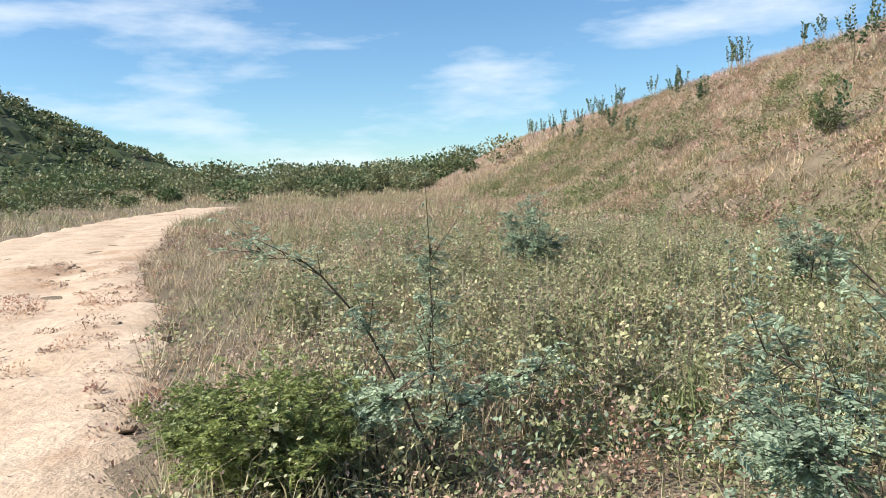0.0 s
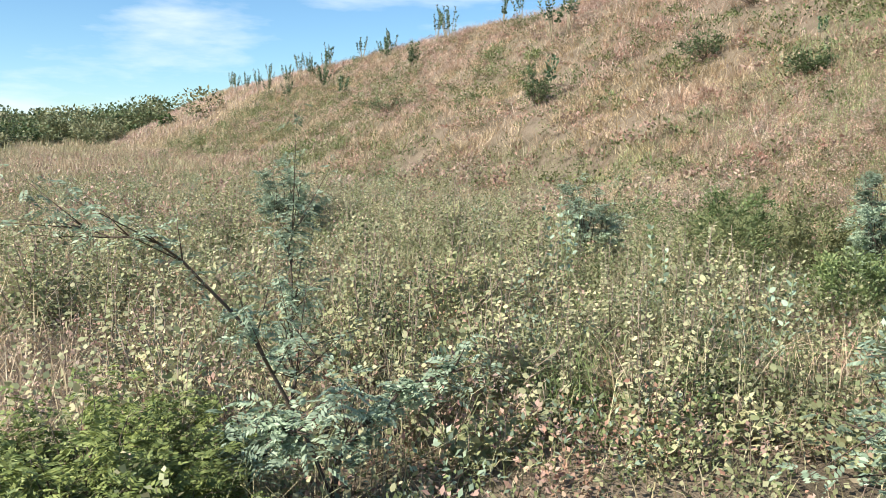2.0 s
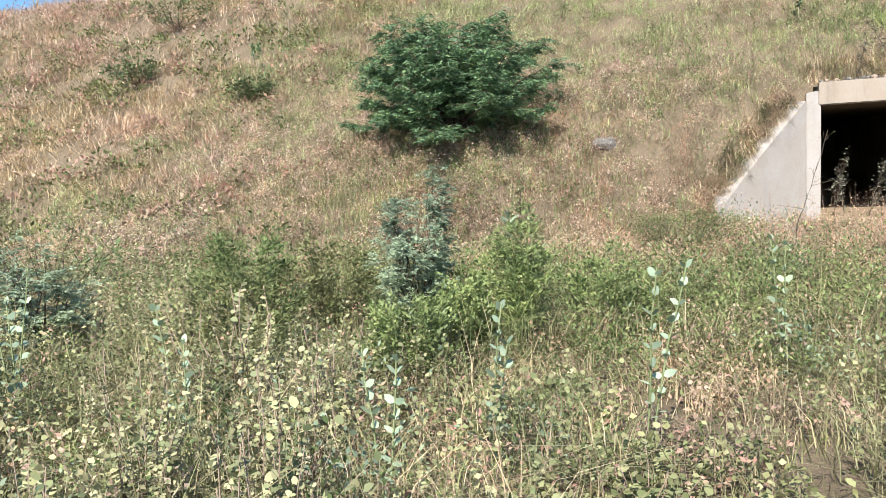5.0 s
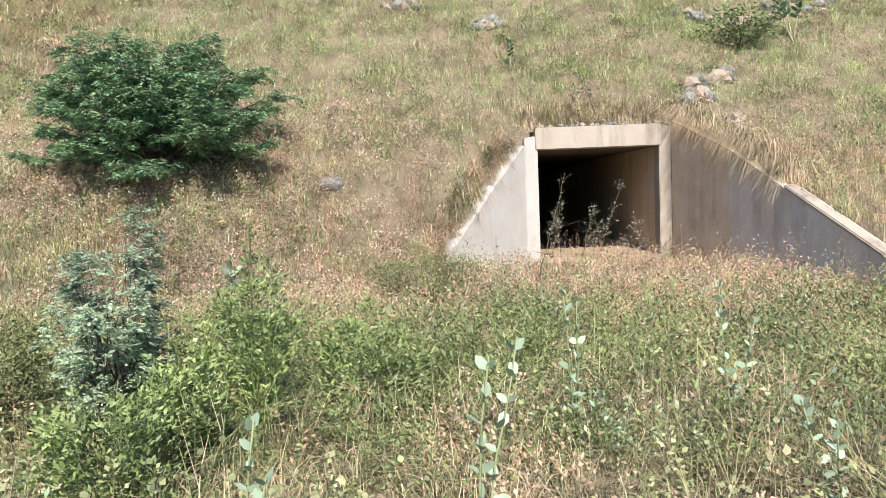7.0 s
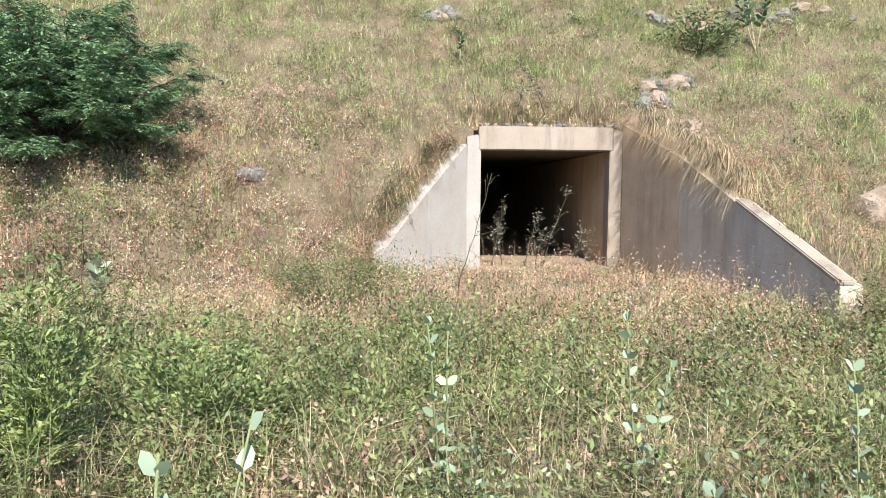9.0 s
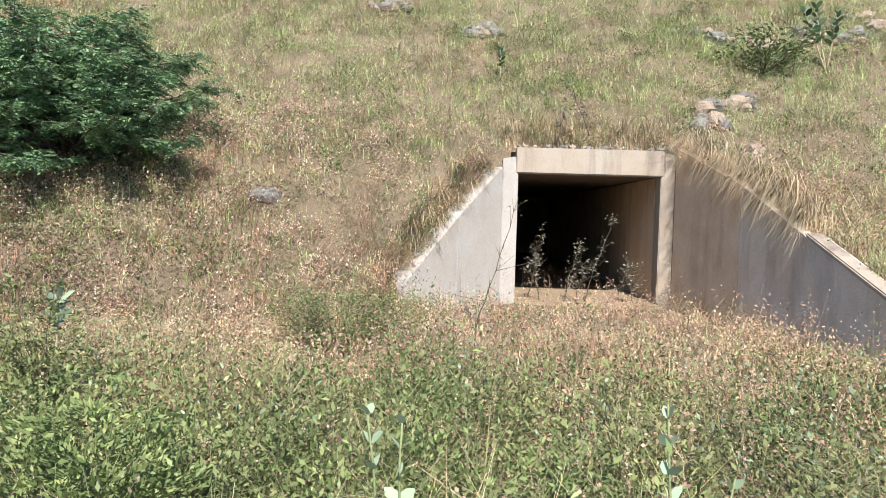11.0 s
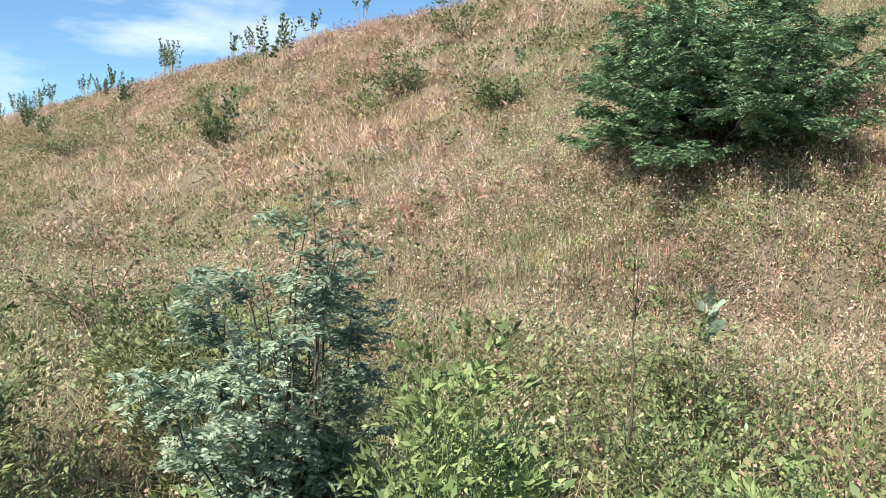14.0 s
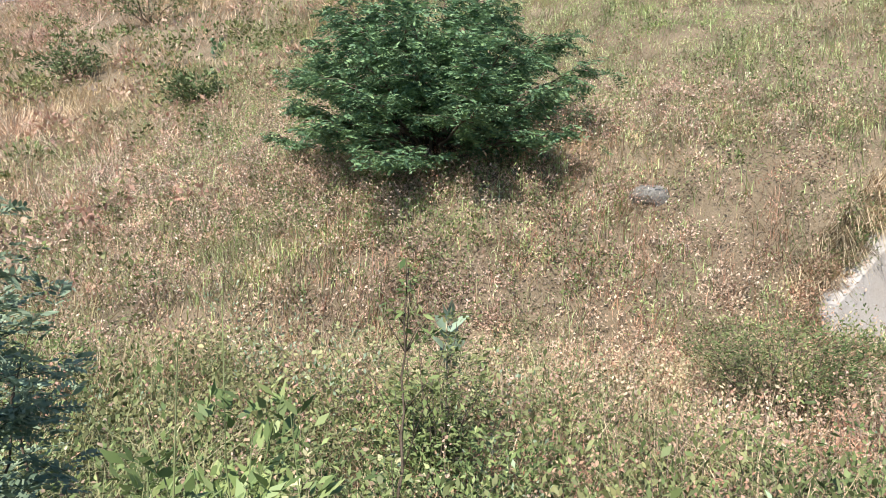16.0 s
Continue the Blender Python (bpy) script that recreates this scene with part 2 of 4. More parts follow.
def leaves(base, way, length, width, shape="diamond", cup=0.15):
    """Leaves from base along way: (n,3), (n,3), (n,), (n,). Returns verts and the number of corners."""
    n = len(base)
    way = unit(way)
    side = unit(np.cross(way, rng.normal(size=(n, 3)) * 0.6 + (0, 0, 1.0)))
    up = np.cross(side, way)
    L, W = np.asarray(length)[:, None], np.asarray(width)[:, None]
    if shape == "diamond":
        v = [base, base + way * L * .45 + side * W * .5 + up * W * cup, base + way * L, base + way * L * .45 - side * W * .5 + up * W * cup]
    elif shape == "round":
        v = [base, base + way * L * .3 + side * W * .46 + up * W * cup, base + way * L * .72 + side * W * .4 + up * W * cup, base + way * L,
             base + way * L * .72 - side * W * .4 + up * W * cup, base + way * L * .3 - side * W * .46 + up * W * cup]
    return np.stack(v, 1).reshape(-1, 3), len(v)


def blades(base, height, width, lean=0.35, droop=0.25, five=False):
    n = len(base)
    a = rng.uniform(0, 2 * np.pi, n)
    out = np.stack([np.cos(a), np.sin(a), 0 * a], -1)
    side = np.stack([-np.sin(a), np.cos(a), 0 * a], -1)
    h, w = np.asarray(height)[:, None], np.asarray(width)[:, None]
    ln = rng.uniform(0, 1, (n, 1)) * lean
    mid = base + out * h * ln * .5 + np.array([0, 0, 1.0]) * h * .6
    tip = base + out * h * (ln + droop * rng.uniform(0, 1, (n, 1))) + np.array([0, 0, 1.0]) * h * (1 - .3 * ln)
    if five:
        v = [base - side * w * .5, base + side * w * .5, mid + side * w * .4, mid - side * w * .4, tip + side * w * .1, tip - side * w * .1]
        return np.stack(v, 1).reshape(-1, 3), 6.5
    else:
        v = [base - side * w * .5, base + side * w * .5, tip]
    return np.stack(v, 1).reshape(-1, 3), len(v)


def tubes(lines, sides=5):
    """Tapered tubes along polylines: [(points, r0, r1), ...] -> one bmesh-free mesh."""
    V, Fc = [], []
    for pts, r0, r1 in lines:
        pts = np.asarray(pts, float)
        m = len(pts)
        d = unit(np.gradient(pts, axis=0))
        ref = np.array([0.31, 0.17, 0.93])
        s = unit(np.cross(d, ref))
        u = np.cross(d, s)
        o = len(V)
        for i in range(m):
            r = r0 + (r1 - r0) * i / (m - 1)
            for j in range(sides):
                q = 2 * np.pi * j / sides
                V.append(pts[i] + r * (np.cos(q) * s[i] + np.sin(q) * u[i]))
        for i in range(m - 1):
            for j in range(sides):
                a, b = o + i * sides + j, o + i * sides + (j + 1) % sides
                Fc.append((a, b, b + sides, a + sides))
        Fc.append(tuple(o + j for j in range(sides))[::-1])
        Fc.append(tuple(o + (m - 1) * sides + j for j in range(sides)))
    return V, Fc


def tube_mesh(name, lines, mat, sides=5):
    V, Fc = tubes(lines, sides)
    me = bpy.data.meshes.new(name)
    me.from_pydata([tuple(v) for v in V], [], Fc)
    me.materials.append(mat)
    for p in me.polygons:
        p.use_smooth = True
    return me


def smooth(a, b, x):
    u = np.clip((x - a) / (b - a), 0, 1)
    return u * u * (3 - 2 * u)


def lump(x, y, s, seed=0.0):
    """Soft uneven relief of about unit size."""
    return (np.sin(x * s * 1.3 + seed) * np.cos(y * s * 1.7 + 2 * seed) + .6 * np.sin(x * s * 2.9 + y * s * 2.1 + seed * 3)
            + .4 * np.sin(x * s * 5.3 - y * s * 4.7 + seed)) / 2


# ---------------------------------------------------------------- terrain
LEFT_WING = [(-0.22, 0.0, 1.88), (-0.82, -0.7, 1.16), (-1.43, -1.4, 0.36)]
RIGHT_WING = [(2.20, 0.0, 2.2), (2.45, -1.9, 1.62), (2.83, -5.1, 0.33)]


def wing_x(wing, y):
    ys = [p[1] for p in wing][::-1]
    return np.interp(y, ys, [p[0] for p in wing][::-1])


def height(x, y):
    x, y = np.asarray(x, float), np.asarray(y, float)
    left = smooth(-1.2, -4.0, x)
    base = -0.2 + 0.12 * np.clip((x + 30) / -30, 0, 1) + 0.02 * np.clip(-x - 60, 0, 120)
    base = base + 0.035 * lump(x, y, 0.9) * smooth(-90, -40, x)
    plane = 2.2 + .62 * (y + .75 * left * smooth(2, -2, y)) + 0.16 * lump(x, y, 0.35, 1.0) * smooth(0.4, 3, y + np.abs(x - 1) * .3)
    k = .35
    z = base + k * np.logaddexp(0, np.clip((plane - base) / k, -60, 60))
    top = 8.15 - .016 * np.clip(-x - 25, 0, 90) + .2 * lump(x, 0, .08, 2.0)
    z = top - .5 * np.logaddexp(0, np.clip((top - z) / .5, -60, 60))
    far = smooth(-95, -170, x)
    z = z * (1 - far) + base * far
    # the bank falls to the top of the short wing and fills up behind the long one
    away = np.maximum(0, wing_x(LEFT_WING, y) - x - .2)
    crown = np.interp(y, [p[1] for p in LEFT_WING][::-1], [p[2] for p in LEFT_WING][::-1]) + 1.1 * np.minimum(0, y + 1.4) + 1.2 * np.maximum(0, y)
    cap = crown - .03 + .25 * np.minimum(away, .3) + .55 * away + .03 * lump(x, y, 1.7, .3)
    z = np.where((y < 1) & (x < wing_x(LEFT_WING, y) + .05), np.minimum(z, np.maximum(cap, base)), z)
    away = np.maximum(0, x - wing_x(RIGHT_WING, y) - .2)
    crown = np.interp(y, [p[1] for p in RIGHT_WING][::-1], [p[2] for p in RIGHT_WING][::-1])
    fill = crown - .03 + .25 * np.minimum(away, .3) - .42 * away + .03 * lump(x, y, 1.7, .3)
    mix = smooth(-5.4, -4.6, y)
    z = np.where((y > -5.4) & (y < .6) & (x - wing_x(RIGHT_WING, y) > -.05), np.maximum(z, fill * mix + z * (1 - mix)), z)
    inside = (x > wing_x(LEFT_WING, y) - .17) & (x < wing_x(RIGHT_WING, y) + .17) & (y < .15) & (y > -5.4)
    lip = 2.11 + .8 * np.maximum(0, y - .25) + .6 * smooth(1.25, 1.9, np.abs(x - 1))
    z = np.where((y > .15) & (y < 1.6), np.minimum(z, lip), z)
    bed = -.06 + .03 * lump(x, y, 2.1, .4)
    mix = smooth(-5.4, -4.4, y)
    return np.where(inside, np.minimum(z, bed * mix + z * (1 - mix)), z)


def track_edges(x):
    near = np.interp(x, [-64, -34, -13.7, -7.3, -2.2, 4, 14], [-22.5, -21.9, -18.4, -16.5, -15.6, -15.6, -16.2])
    away = np.interp(x, [-64, -45, -26, -12, 0, 14], [-27.4, -27.8, -26.0, -22.6, -20.6, -21])
    return near, away


def on_track(x, y, pad=0.0):
    near, away = track_edges(x)
    return (y < near + pad) & (y > away - pad) & (x > -64)


def lines_of(*spans):
    out = []
    for a, b, n in spans:
        out += list(np.linspace(a, b, n, endpoint=False))
    return np.array(out + [spans[-1][1]])


gx = lines_of((-1800, -400, 10), (-400, -120, 14), (-120, -40, 60), (-40, -10, 60), (-10, -2, 40), (-2, 4, 60), (4, 12, 30), (12, 60, 24), (60, 1500, 10))
gy = lines_of((-1600, -300, 8), (-300, -60, 12), (-60, -26, 24), (-26, -6, 60), (-6, 1, 64), (1, 14, 46), (14, 60, 12), (60, 1500, 8))
GX, GY = np.meshgrid(gx, gy)
GZ = height(GX, GY)
nx, ny = len(gx), len(gy)
gi = np.arange(nx * ny).reshape(ny, nx)
gf = np.stack([gi[:-1, :-1], gi[:-1, 1:], gi[1:, 1:], gi[1:, :-1]], -1).reshape(-1, 4)
fc = np.stack([GX, GY, GZ], -1).reshape(-1, 3)[gf]
cut = (np.ptp(fc[..., 2], axis=1) > .9) & (fc[..., 0].mean(1) > -.1) & (fc[..., 0].mean(1) < 2.1) & (fc[..., 1].mean(1) > -.3) & (fc[..., 1].mean(1) < .6)
gf = gf[~cut]
gm = bpy.data.meshes.new("ground")
gm.from_pydata(np.stack([GX, GY, GZ], -1).reshape(-1, 3).tolist(), [], gf.tolist())
gm.materials.append(M_GROUND)
for p in gm.polygons:
    p.use_smooth = True
tagged(new("ground", gm), "dry brown earth rising into a long embankment", "ground", kind="structure")

# sandy track, laid on the ground with a ragged edge
tx = lines_of((-64, -20, 90), (-20, 14, 170))
te = np.linspace(0, 1, 26)
TXs, TEs = np.meshgrid(tx, te, indexing="ij")
nr, aw = track_edges(TXs)
ragged = .22 * lump(TXs, 0, 1.1, .7) + .14 * lump(TXs, 0, 4.3, 1.9)
TYs = nr + ragged + (aw - nr - ragged + .3 * lump(TXs, 3, 1.3)) * TEs
rut = .03 * lump(TXs, TYs, 1.6, .5) - .05 * np.exp(-((TEs - .3) / .07) ** 2) - .05 * np.exp(-((TEs - .72) / .07) ** 2)
edge = np.minimum(TEs, 1 - TEs)
TZs = height(TXs, TYs) + np.where(edge < .02, -.02, .06 + rut)
ti = np.arange(TXs.size).reshape(TXs.shape)
tm = bpy.data.meshes.new("track")
tm.from_pydata(np.stack([TXs, TYs, TZs], -1).reshape(-1, 3).tolist(), [],
               np.stack([ti[:-1, :-1], ti[:-1, 1:], ti[1:, 1:], ti[1:, :-1]], -1).reshape(-1, 4)[:, ::-1].tolist())
tm.materials.append(M_TRACK)
for p in tm.polygons:
    p.use_smooth = True
tagged(new("track", tm), "pale sandy dirt track with shallow ruts", "dirt track", kind="structure")

# ---------------------------------------------------------------- culvert


def slab(name, corners, thick, mat, parent, label="", bevel=0.012):
    """A wall panel: corners of its face in order, pushed back by the vector thick, with worn edges."""
    bm = bmesh.new()
    a = [bm.verts.new(c) for c in corners]
    b = [bm.verts.new(Vector(c) + Vector(thick)) for c in corners]
    bm.faces.new(a)
    bm.faces.new(b[::-1])
    for i in range(len(a)):
        j = (i + 1) % len(a)
        bm.faces.new((a[j], a[i], b[i], b[j]))
    bmesh.ops.recalc_face_normals(bm, faces=bm.faces)
    if bevel:
        bmesh.ops.bevel(bm, geom=list(bm.edges), offset=bevel, segments=2, affect="EDGES", clamp_overlap=True)
    return part(name, bm_mesh(name, bm, mat), parent, label)


culvert = tagged(new("box_culvert"), "square concrete box culvert with splayed wing walls under an embankment", "culvert")
slab("lintel", [(-.03, 0, 1.8), (2.04, 0, 1.8), (2.04, 0, 2.16), (-.03, 0, 2.16)], (0, .32, 0), M_CONC, culvert, "cream concrete lintel streaked with rust")
slab("jamb", [(-.22, .003, -.6), (0, .003, -.6), (0, .003, 1.797), (-.035, .003, 1.797), (-.035, .003, 2.03), (-.22, .003, 2.0)], (0, .32, 0), M_CONC_WHITE, culvert, "whitewashed jamb")
slab("jamb", [(2.0, .003, -.6), (2.2, .003, -.6), (2.2, .003, 2.12), (2.044, .003, 2.12), (2.044, .003, 1.797), (2.0, .003, 1.797)], (0, .32, 0), M_CONC, culvert, "flaking concrete jamb")
# barrel: dark concrete all round, except the brown right wall and the floor
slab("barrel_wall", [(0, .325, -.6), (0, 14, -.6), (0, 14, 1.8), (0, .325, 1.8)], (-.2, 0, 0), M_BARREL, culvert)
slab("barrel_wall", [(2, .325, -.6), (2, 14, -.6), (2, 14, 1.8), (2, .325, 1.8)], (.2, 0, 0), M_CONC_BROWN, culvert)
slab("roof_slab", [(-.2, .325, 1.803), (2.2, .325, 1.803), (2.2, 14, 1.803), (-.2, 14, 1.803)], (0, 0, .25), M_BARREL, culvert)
# closes the barrel at its far end
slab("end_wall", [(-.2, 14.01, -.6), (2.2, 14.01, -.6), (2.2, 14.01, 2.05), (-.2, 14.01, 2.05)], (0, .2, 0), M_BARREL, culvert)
slab("barrel_floor", [(.004, -.1, 0.0), (1.996, -.1, 0.0), (1.996, 13.99, .05), (.004, 13.99, .05)], (0, 0, -.3), M_CLOD, culvert, "silted floor", 0)
for (wing, out, mats) in ((LEFT_WING, -1, (M_CONC_WHITE, M_CONC_WHITE)), (RIGHT_WING, 1, (M_CONC_BROWN, M_CONC_GREY))):
    for (p, q), mat in zip(zip(wing[:-1], wing[1:]), mats):
        g = .001
        slab("wing_wall", [(p[0], p[1] - g, -.6), (q[0], q[1] + g, -.6), (q[0], q[1] + g, q[2]), (p[0], p[1] - g, p[2])],
             (out * .22, 0, 0), mat, culvert, "", .004)
slab("coping", [(2.59, -3.3, 1.06), (2.815, -5.1, .335), (2.815, -5.1, .385), (2.59, -3.3, 1.11)],
     (.16, 0, 0), M_CONC, culvert, "pale worn coping edge")


# ---------------------------------------------------------------- scattering
TRAIL = [(2.5, -14.2), (0.4, -15.1), (-0.5, -14.6), (-1.65, -13.2), (-1.2, -12.2), (-0.8, -11.0), (-0.9, -10.3), (-1.9, -9.55)]


def off_trail(x, y, r):
    d = np.full(len(x), 1e9)
    for (ax, ay), (bx, by) in zip(TRAIL[:-1], TRAIL[1:]):
        vx, vy = bx - ax, by - ay
        u = np.clip(((x - ax) * vx + (y - ay) * vy) / (vx * vx + vy * vy), 0, 1)
        d = np.minimum(d, np.hypot(x - ax - u * vx, y - ay - u * vy))
    return d > r


def free(x, y, trail=0.15):
    left = (x > wing_x(LEFT_WING, y) - .2) & (x < wing_x(LEFT_WING, y) + .05) & (y > -1.42)
    right = (x > wing_x(RIGHT_WING, y) - .05) & (x < wing_x(RIGHT_WING, y) + .2) & (y > -5.2)
    wall = (left | right) & (y < .2) | (x > -.25) & (x < 2.25) & (y > -.05) & (y < .24)
    return off_trail(x, y, trail) & ~on_track(x, y, -.1 + 0 * x) & ~wall


def scatter(n, x0, x1, y0, y1, clump=0.0, scale=1.0, trail=0.15, seed=0.0, tuft=1, wide=.1):
    """Points on the ground in a rectangle; clump 0..1 thins them in patches; tuft: how many stand together."""
    m = n // tuft
    x, y = np.repeat(rng.uniform(x0, x1, m), tuft), np.repeat(rng.uniform(y0, y1, m), tuft)
    n = m * tuft
    if tuft > 1:
        x, y = x + rng.normal(0, wide, n), y + rng.normal(0, wide, n)
    keep = free(x, y, trail)
    if clump:
        keep &= rng.uniform(0, 1, n) > min(.97, clump * 1.4) * (.5 + .5 * np.clip(lump(x, y, scale, seed) * 3.2, -1, 1))
    x, y = x[keep], y[keep]
    return np.stack([x, y, height(x, y) - .01], -1)


def mouth(p):
    return (p[:, 0] > wing_x(LEFT_WING, p[:, 1])) & (p[:, 0] < wing_x(RIGHT_WING, p[:, 1])) & (p[:, 1] > -4.0) & (p[:, 1] < .2)


def thin_mouth(p, keep):
    return p[~mouth(p) | (rng.uniform(0, 1, len(p)) < keep)]


def grass(name, p, h0, h1, w, mat, label, five=False, lean=.4, droop=.3):
    n, lean = len(p), lean * 1.5
    h = rng.uniform(h0, h1, n) * np.where(off_trail(p[:, 0], p[:, 1], .8), 1, .5) * (.75 + .35 * (lump(p[:, 0], p[:, 1], 1.3, 2.2) + .5))
    v, k = blades(p, np.maximum(h, .05), np.full(n, w) * rng.uniform(.6, 1.3, n), lean, droop, five)
    return stuff(name, v, k, mat, label, "grass")


def weeds(name, p, h0, h1, per, size, mat, label, shape="diamond", aspect=.5, spread=.12, stem=None, low=.1, tilt=.5, stem_w=.006):
    """Upright leafy stems: every plant a thin stem with leaves set round it."""
    n = len(p)
    h = rng.uniform(h0, h1, n) * np.where(off_trail(p[:, 0], p[:, 1], .9), 1, .7)
    a = rng.uniform(0, 2 * np.pi, n)
    ln = rng.uniform(0, .3, n) * h
    tip = p + np.stack([np.cos(a) * ln, np.sin(a) * ln, h], -1)
    u = np.repeat(rng.uniform(0, 1, (n, 1)), per, 1) * 0 + low + (1 - low) * rng.uniform(0, 1, (n, per)) ** .8
    b = p[:, None] + (tip - p)[:, None] * u[..., None]
    q = rng.uniform(0, 2 * np.pi, (n, per))
    sp = spread * (1.15 - u) * rng.uniform(0, 1, (n, per))
    b = b + np.stack([np.cos(q) * sp, np.sin(q) * sp, 0 * q], -1)
    way = np.stack([np.cos(q), np.sin(q), rng.normal(tilt, .4, (n, per))], -1)
    s = size * rng.uniform(.55, 1.25, (n, per)) * (1.15 - .5 * u)
    v, k = leaves(b.reshape(-1, 3), way.reshape(-1, 3), s.ravel(), s.ravel() * aspect, shape)
    ob = stuff(name, v, k, mat, label, "weeds")
    if stem:
        side = np.stack([-np.sin(a), np.cos(a), 0 * a], -1) * stem_w * .5
        side2 = np.stack([np.cos(a), np.sin(a), 0 * a], -1) * stem_w * .5
        sv = np.concatenate([np.stack([p - side, p + side, tip], 1), np.stack([p - side2, p + side2, tip], 1)]).reshape(-1, 3)
        stuff(name + "_stems", sv, 3, stem, label + ", their thin stems", "weed stems")
    return ob


def mounds(name, p, r0, r1, h0, h1, per, leaf, mat, label, shape="diamond", aspect=.5, trail=.35):
    """Low bushy clumps: leaves gathered over uneven domes, sparse inside."""
    p = p[off_trail(p[:, 0], p[:, 1], trail)]
    n = len(p)
    r, h = rng.uniform(r0, r1, n), rng.uniform(h0, h1, n)
    h = np.where(off_trail(p[:, 0], p[:, 1], 1.2), h, np.minimum(h, .34))
    d = unit(rng.normal(size=(n, per, 3)))
    d[..., 2] = np.abs(d[..., 2])
    ph = rng.uniform(0, 6.28, (n, 1))
    q = rng.uniform(.15, 1, (n, per)) ** .45 * (1 + .3 * np.sin(3 * np.arctan2(d[..., 1], d[..., 0]) + ph) + .2 * np.sin(7 * d[..., 2] + ph))
    b = p[:, None] + d * q[..., None] * np.stack([r, r, h], -1)[:, None]
    way = d * np.array([1, 1, .5]) + rng.normal(0, .55, d.shape) + np.array([0, 0, .25])
    s = leaf * rng.uniform(.55, 1.3, n * per)
    v, k = leaves(b.reshape(-1, 3), way.reshape(-1, 3), s, s * aspect, shape)
    return stuff(name, v, k, mat, label, "weeds")


def overhang(name, wing, out, n, reach):
    """Grass hanging over the back edge of a wing wall."""
    tufts = int(reach * 9)
    u = np.clip((np.floor(rng.uniform(0, tufts, n)) + .5 + rng.normal(0, .22, n)) / tufts, 0, 1)
    y = -u * reach
    x = wing_x(wing, y) + out * rng.uniform(.14, .5, n)
    p = np.stack([x, y, height(x, y) - .01], -1)
    h = (rng.uniform(.12, .66 if out > 0 else .42, n) * (.75 + .35 * np.sin(u * 37)))[:, None]
    a = rng.normal(0, .8, n)
    inw = np.stack([-out * np.cos(a), np.sin(a), 0 * a], -1)
    side = np.stack([np.sin(a), np.cos(a), 0 * a], -1) * rng.uniform(.002, .0045, n)[:, None]
    mid = p + inw * h * .42 + np.array([0, 0, 1.0]) * h * rng.uniform(.2, .6, (n, 1))
    tip = p + inw * h * .95 + np.array([0, 0, 1.0]) * h * rng.uniform(-.55, .3, (n, 1))
    v = np.stack([p - side, p + side, mid + side, mid - side, tip + side * .2, tip - side * .2], 1)
    return stuff(name, v, 6.5, M_TAN, "dry tan grass hanging over a wing wall", "grass")


overhang("wing_top_grass", LEFT_WING, -1, 3800, 1.45)
overhang("wing_top_grass", RIGHT_WING, 1, 9000, 3.2)
lx, ly = rng.uniform(-.2, 2.3, 1400), rng.uniform(.25, .8, 1400)
lv, lk = blades(np.stack([lx, ly, height(lx, ly) - .01], -1), rng.uniform(.08, .4, 1400), rng.uniform(.006, .012, 1400), 1.4, .7, True)
stuff("lintel_grass", lv, lk, M_TAN, "dry grass along the soil above the lintel", "grass")

for wing, out, reach in ((LEFT_WING, -1, 1.3), (RIGHT_WING, 1, 2.6)):
    wy = -rng.uniform(.0, reach, 60)
    wx = wing_x(wing, wy) + out * rng.uniform(.12, .42, 60)
    wp = np.stack([wx, wy, height(wx, wy) - .03], -1)
    mounds("wing_side_clumps", wp[::2], .10, .20, .16, .36, 130, .035, M_GREEN, "green weeds crowding a wing wall's back")
    mounds("wing_side_husks", wp[1::2], .10, .22, .16, .38, 150, .03, M_HUSK, "dry weeds crowding a wing wall's back")

foot = np.array([(-1.5, -1.75), (-1.35, -1.95), (-1.65, -1.5), (-1.2, -2.2), (-1.75, -2.1), (-1.0, -2.0), (2.3, -4.6), (2.45, -5.0), (2.2, -4.2), (2.6, -5.4), (2.1, -3.7), (2.9, -5.5), (2.3, -3.3), (3.1, -5.3), (1.9, -4.6), (2.0, -5.2)])
foot = np.concatenate([foot[:, :2] + rng.normal(0, .08, foot.shape) for i in range(3)])
foot = np.column_stack([foot, height(foot[:, 0], foot[:, 1]) - .02])
mounds("wing_foot_husks", foot[::2], .15, .28, .3, .55, 170, .03, M_RUST, "rust-brown weeds at the wing walls' feet")
mounds("wing_foot_greens", foot[1::2], .15, .28, .3, .5, 170, .035, M_GREEN, "green weeds at the wing walls' feet")

skirt = np.column_stack([rng.uniform(-7.6, -3.9, 120), rng.uniform(-3.1, -1.9, 120)])
skirt = np.column_stack([skirt, height(skirt[:, 0], skirt[:, 1]) - .02])
mounds("tree_foot_greens", skirt[::2], .14, .3, .22, .45, 150, .036, M_GRASS, "yellowish green weeds before the acacia's foot")
mounds("tree_foot_husks", skirt[1::2], .14, .3, .2, .42, 150, .032, M_HUSK, "dry weeds before the acacia's foot")

# litter blown along the edge of the track
litter = np.column_stack([rng.uniform(-15, .5, 150), np.zeros(150)])
litter[:, 1] = track_edges(litter[:, 0])[0] - rng.uniform(0, 1, 150) ** 1.8 * 2.6 + .15
litter = np.column_stack([litter, height(litter[:, 0], litter[:, 1]) + .05])
mounds("track_litter", litter[::2], .06, .26, .02, .07, 90, .028, M_HUSK, "dry brown litter on the sandy track", trail=0)
mounds("track_weeds", litter[1::4] + (0, .35, 0), .1, .25, .08, .2, 120, .03, M_RUST, "low dry weeds creeping onto the track", trail=0)

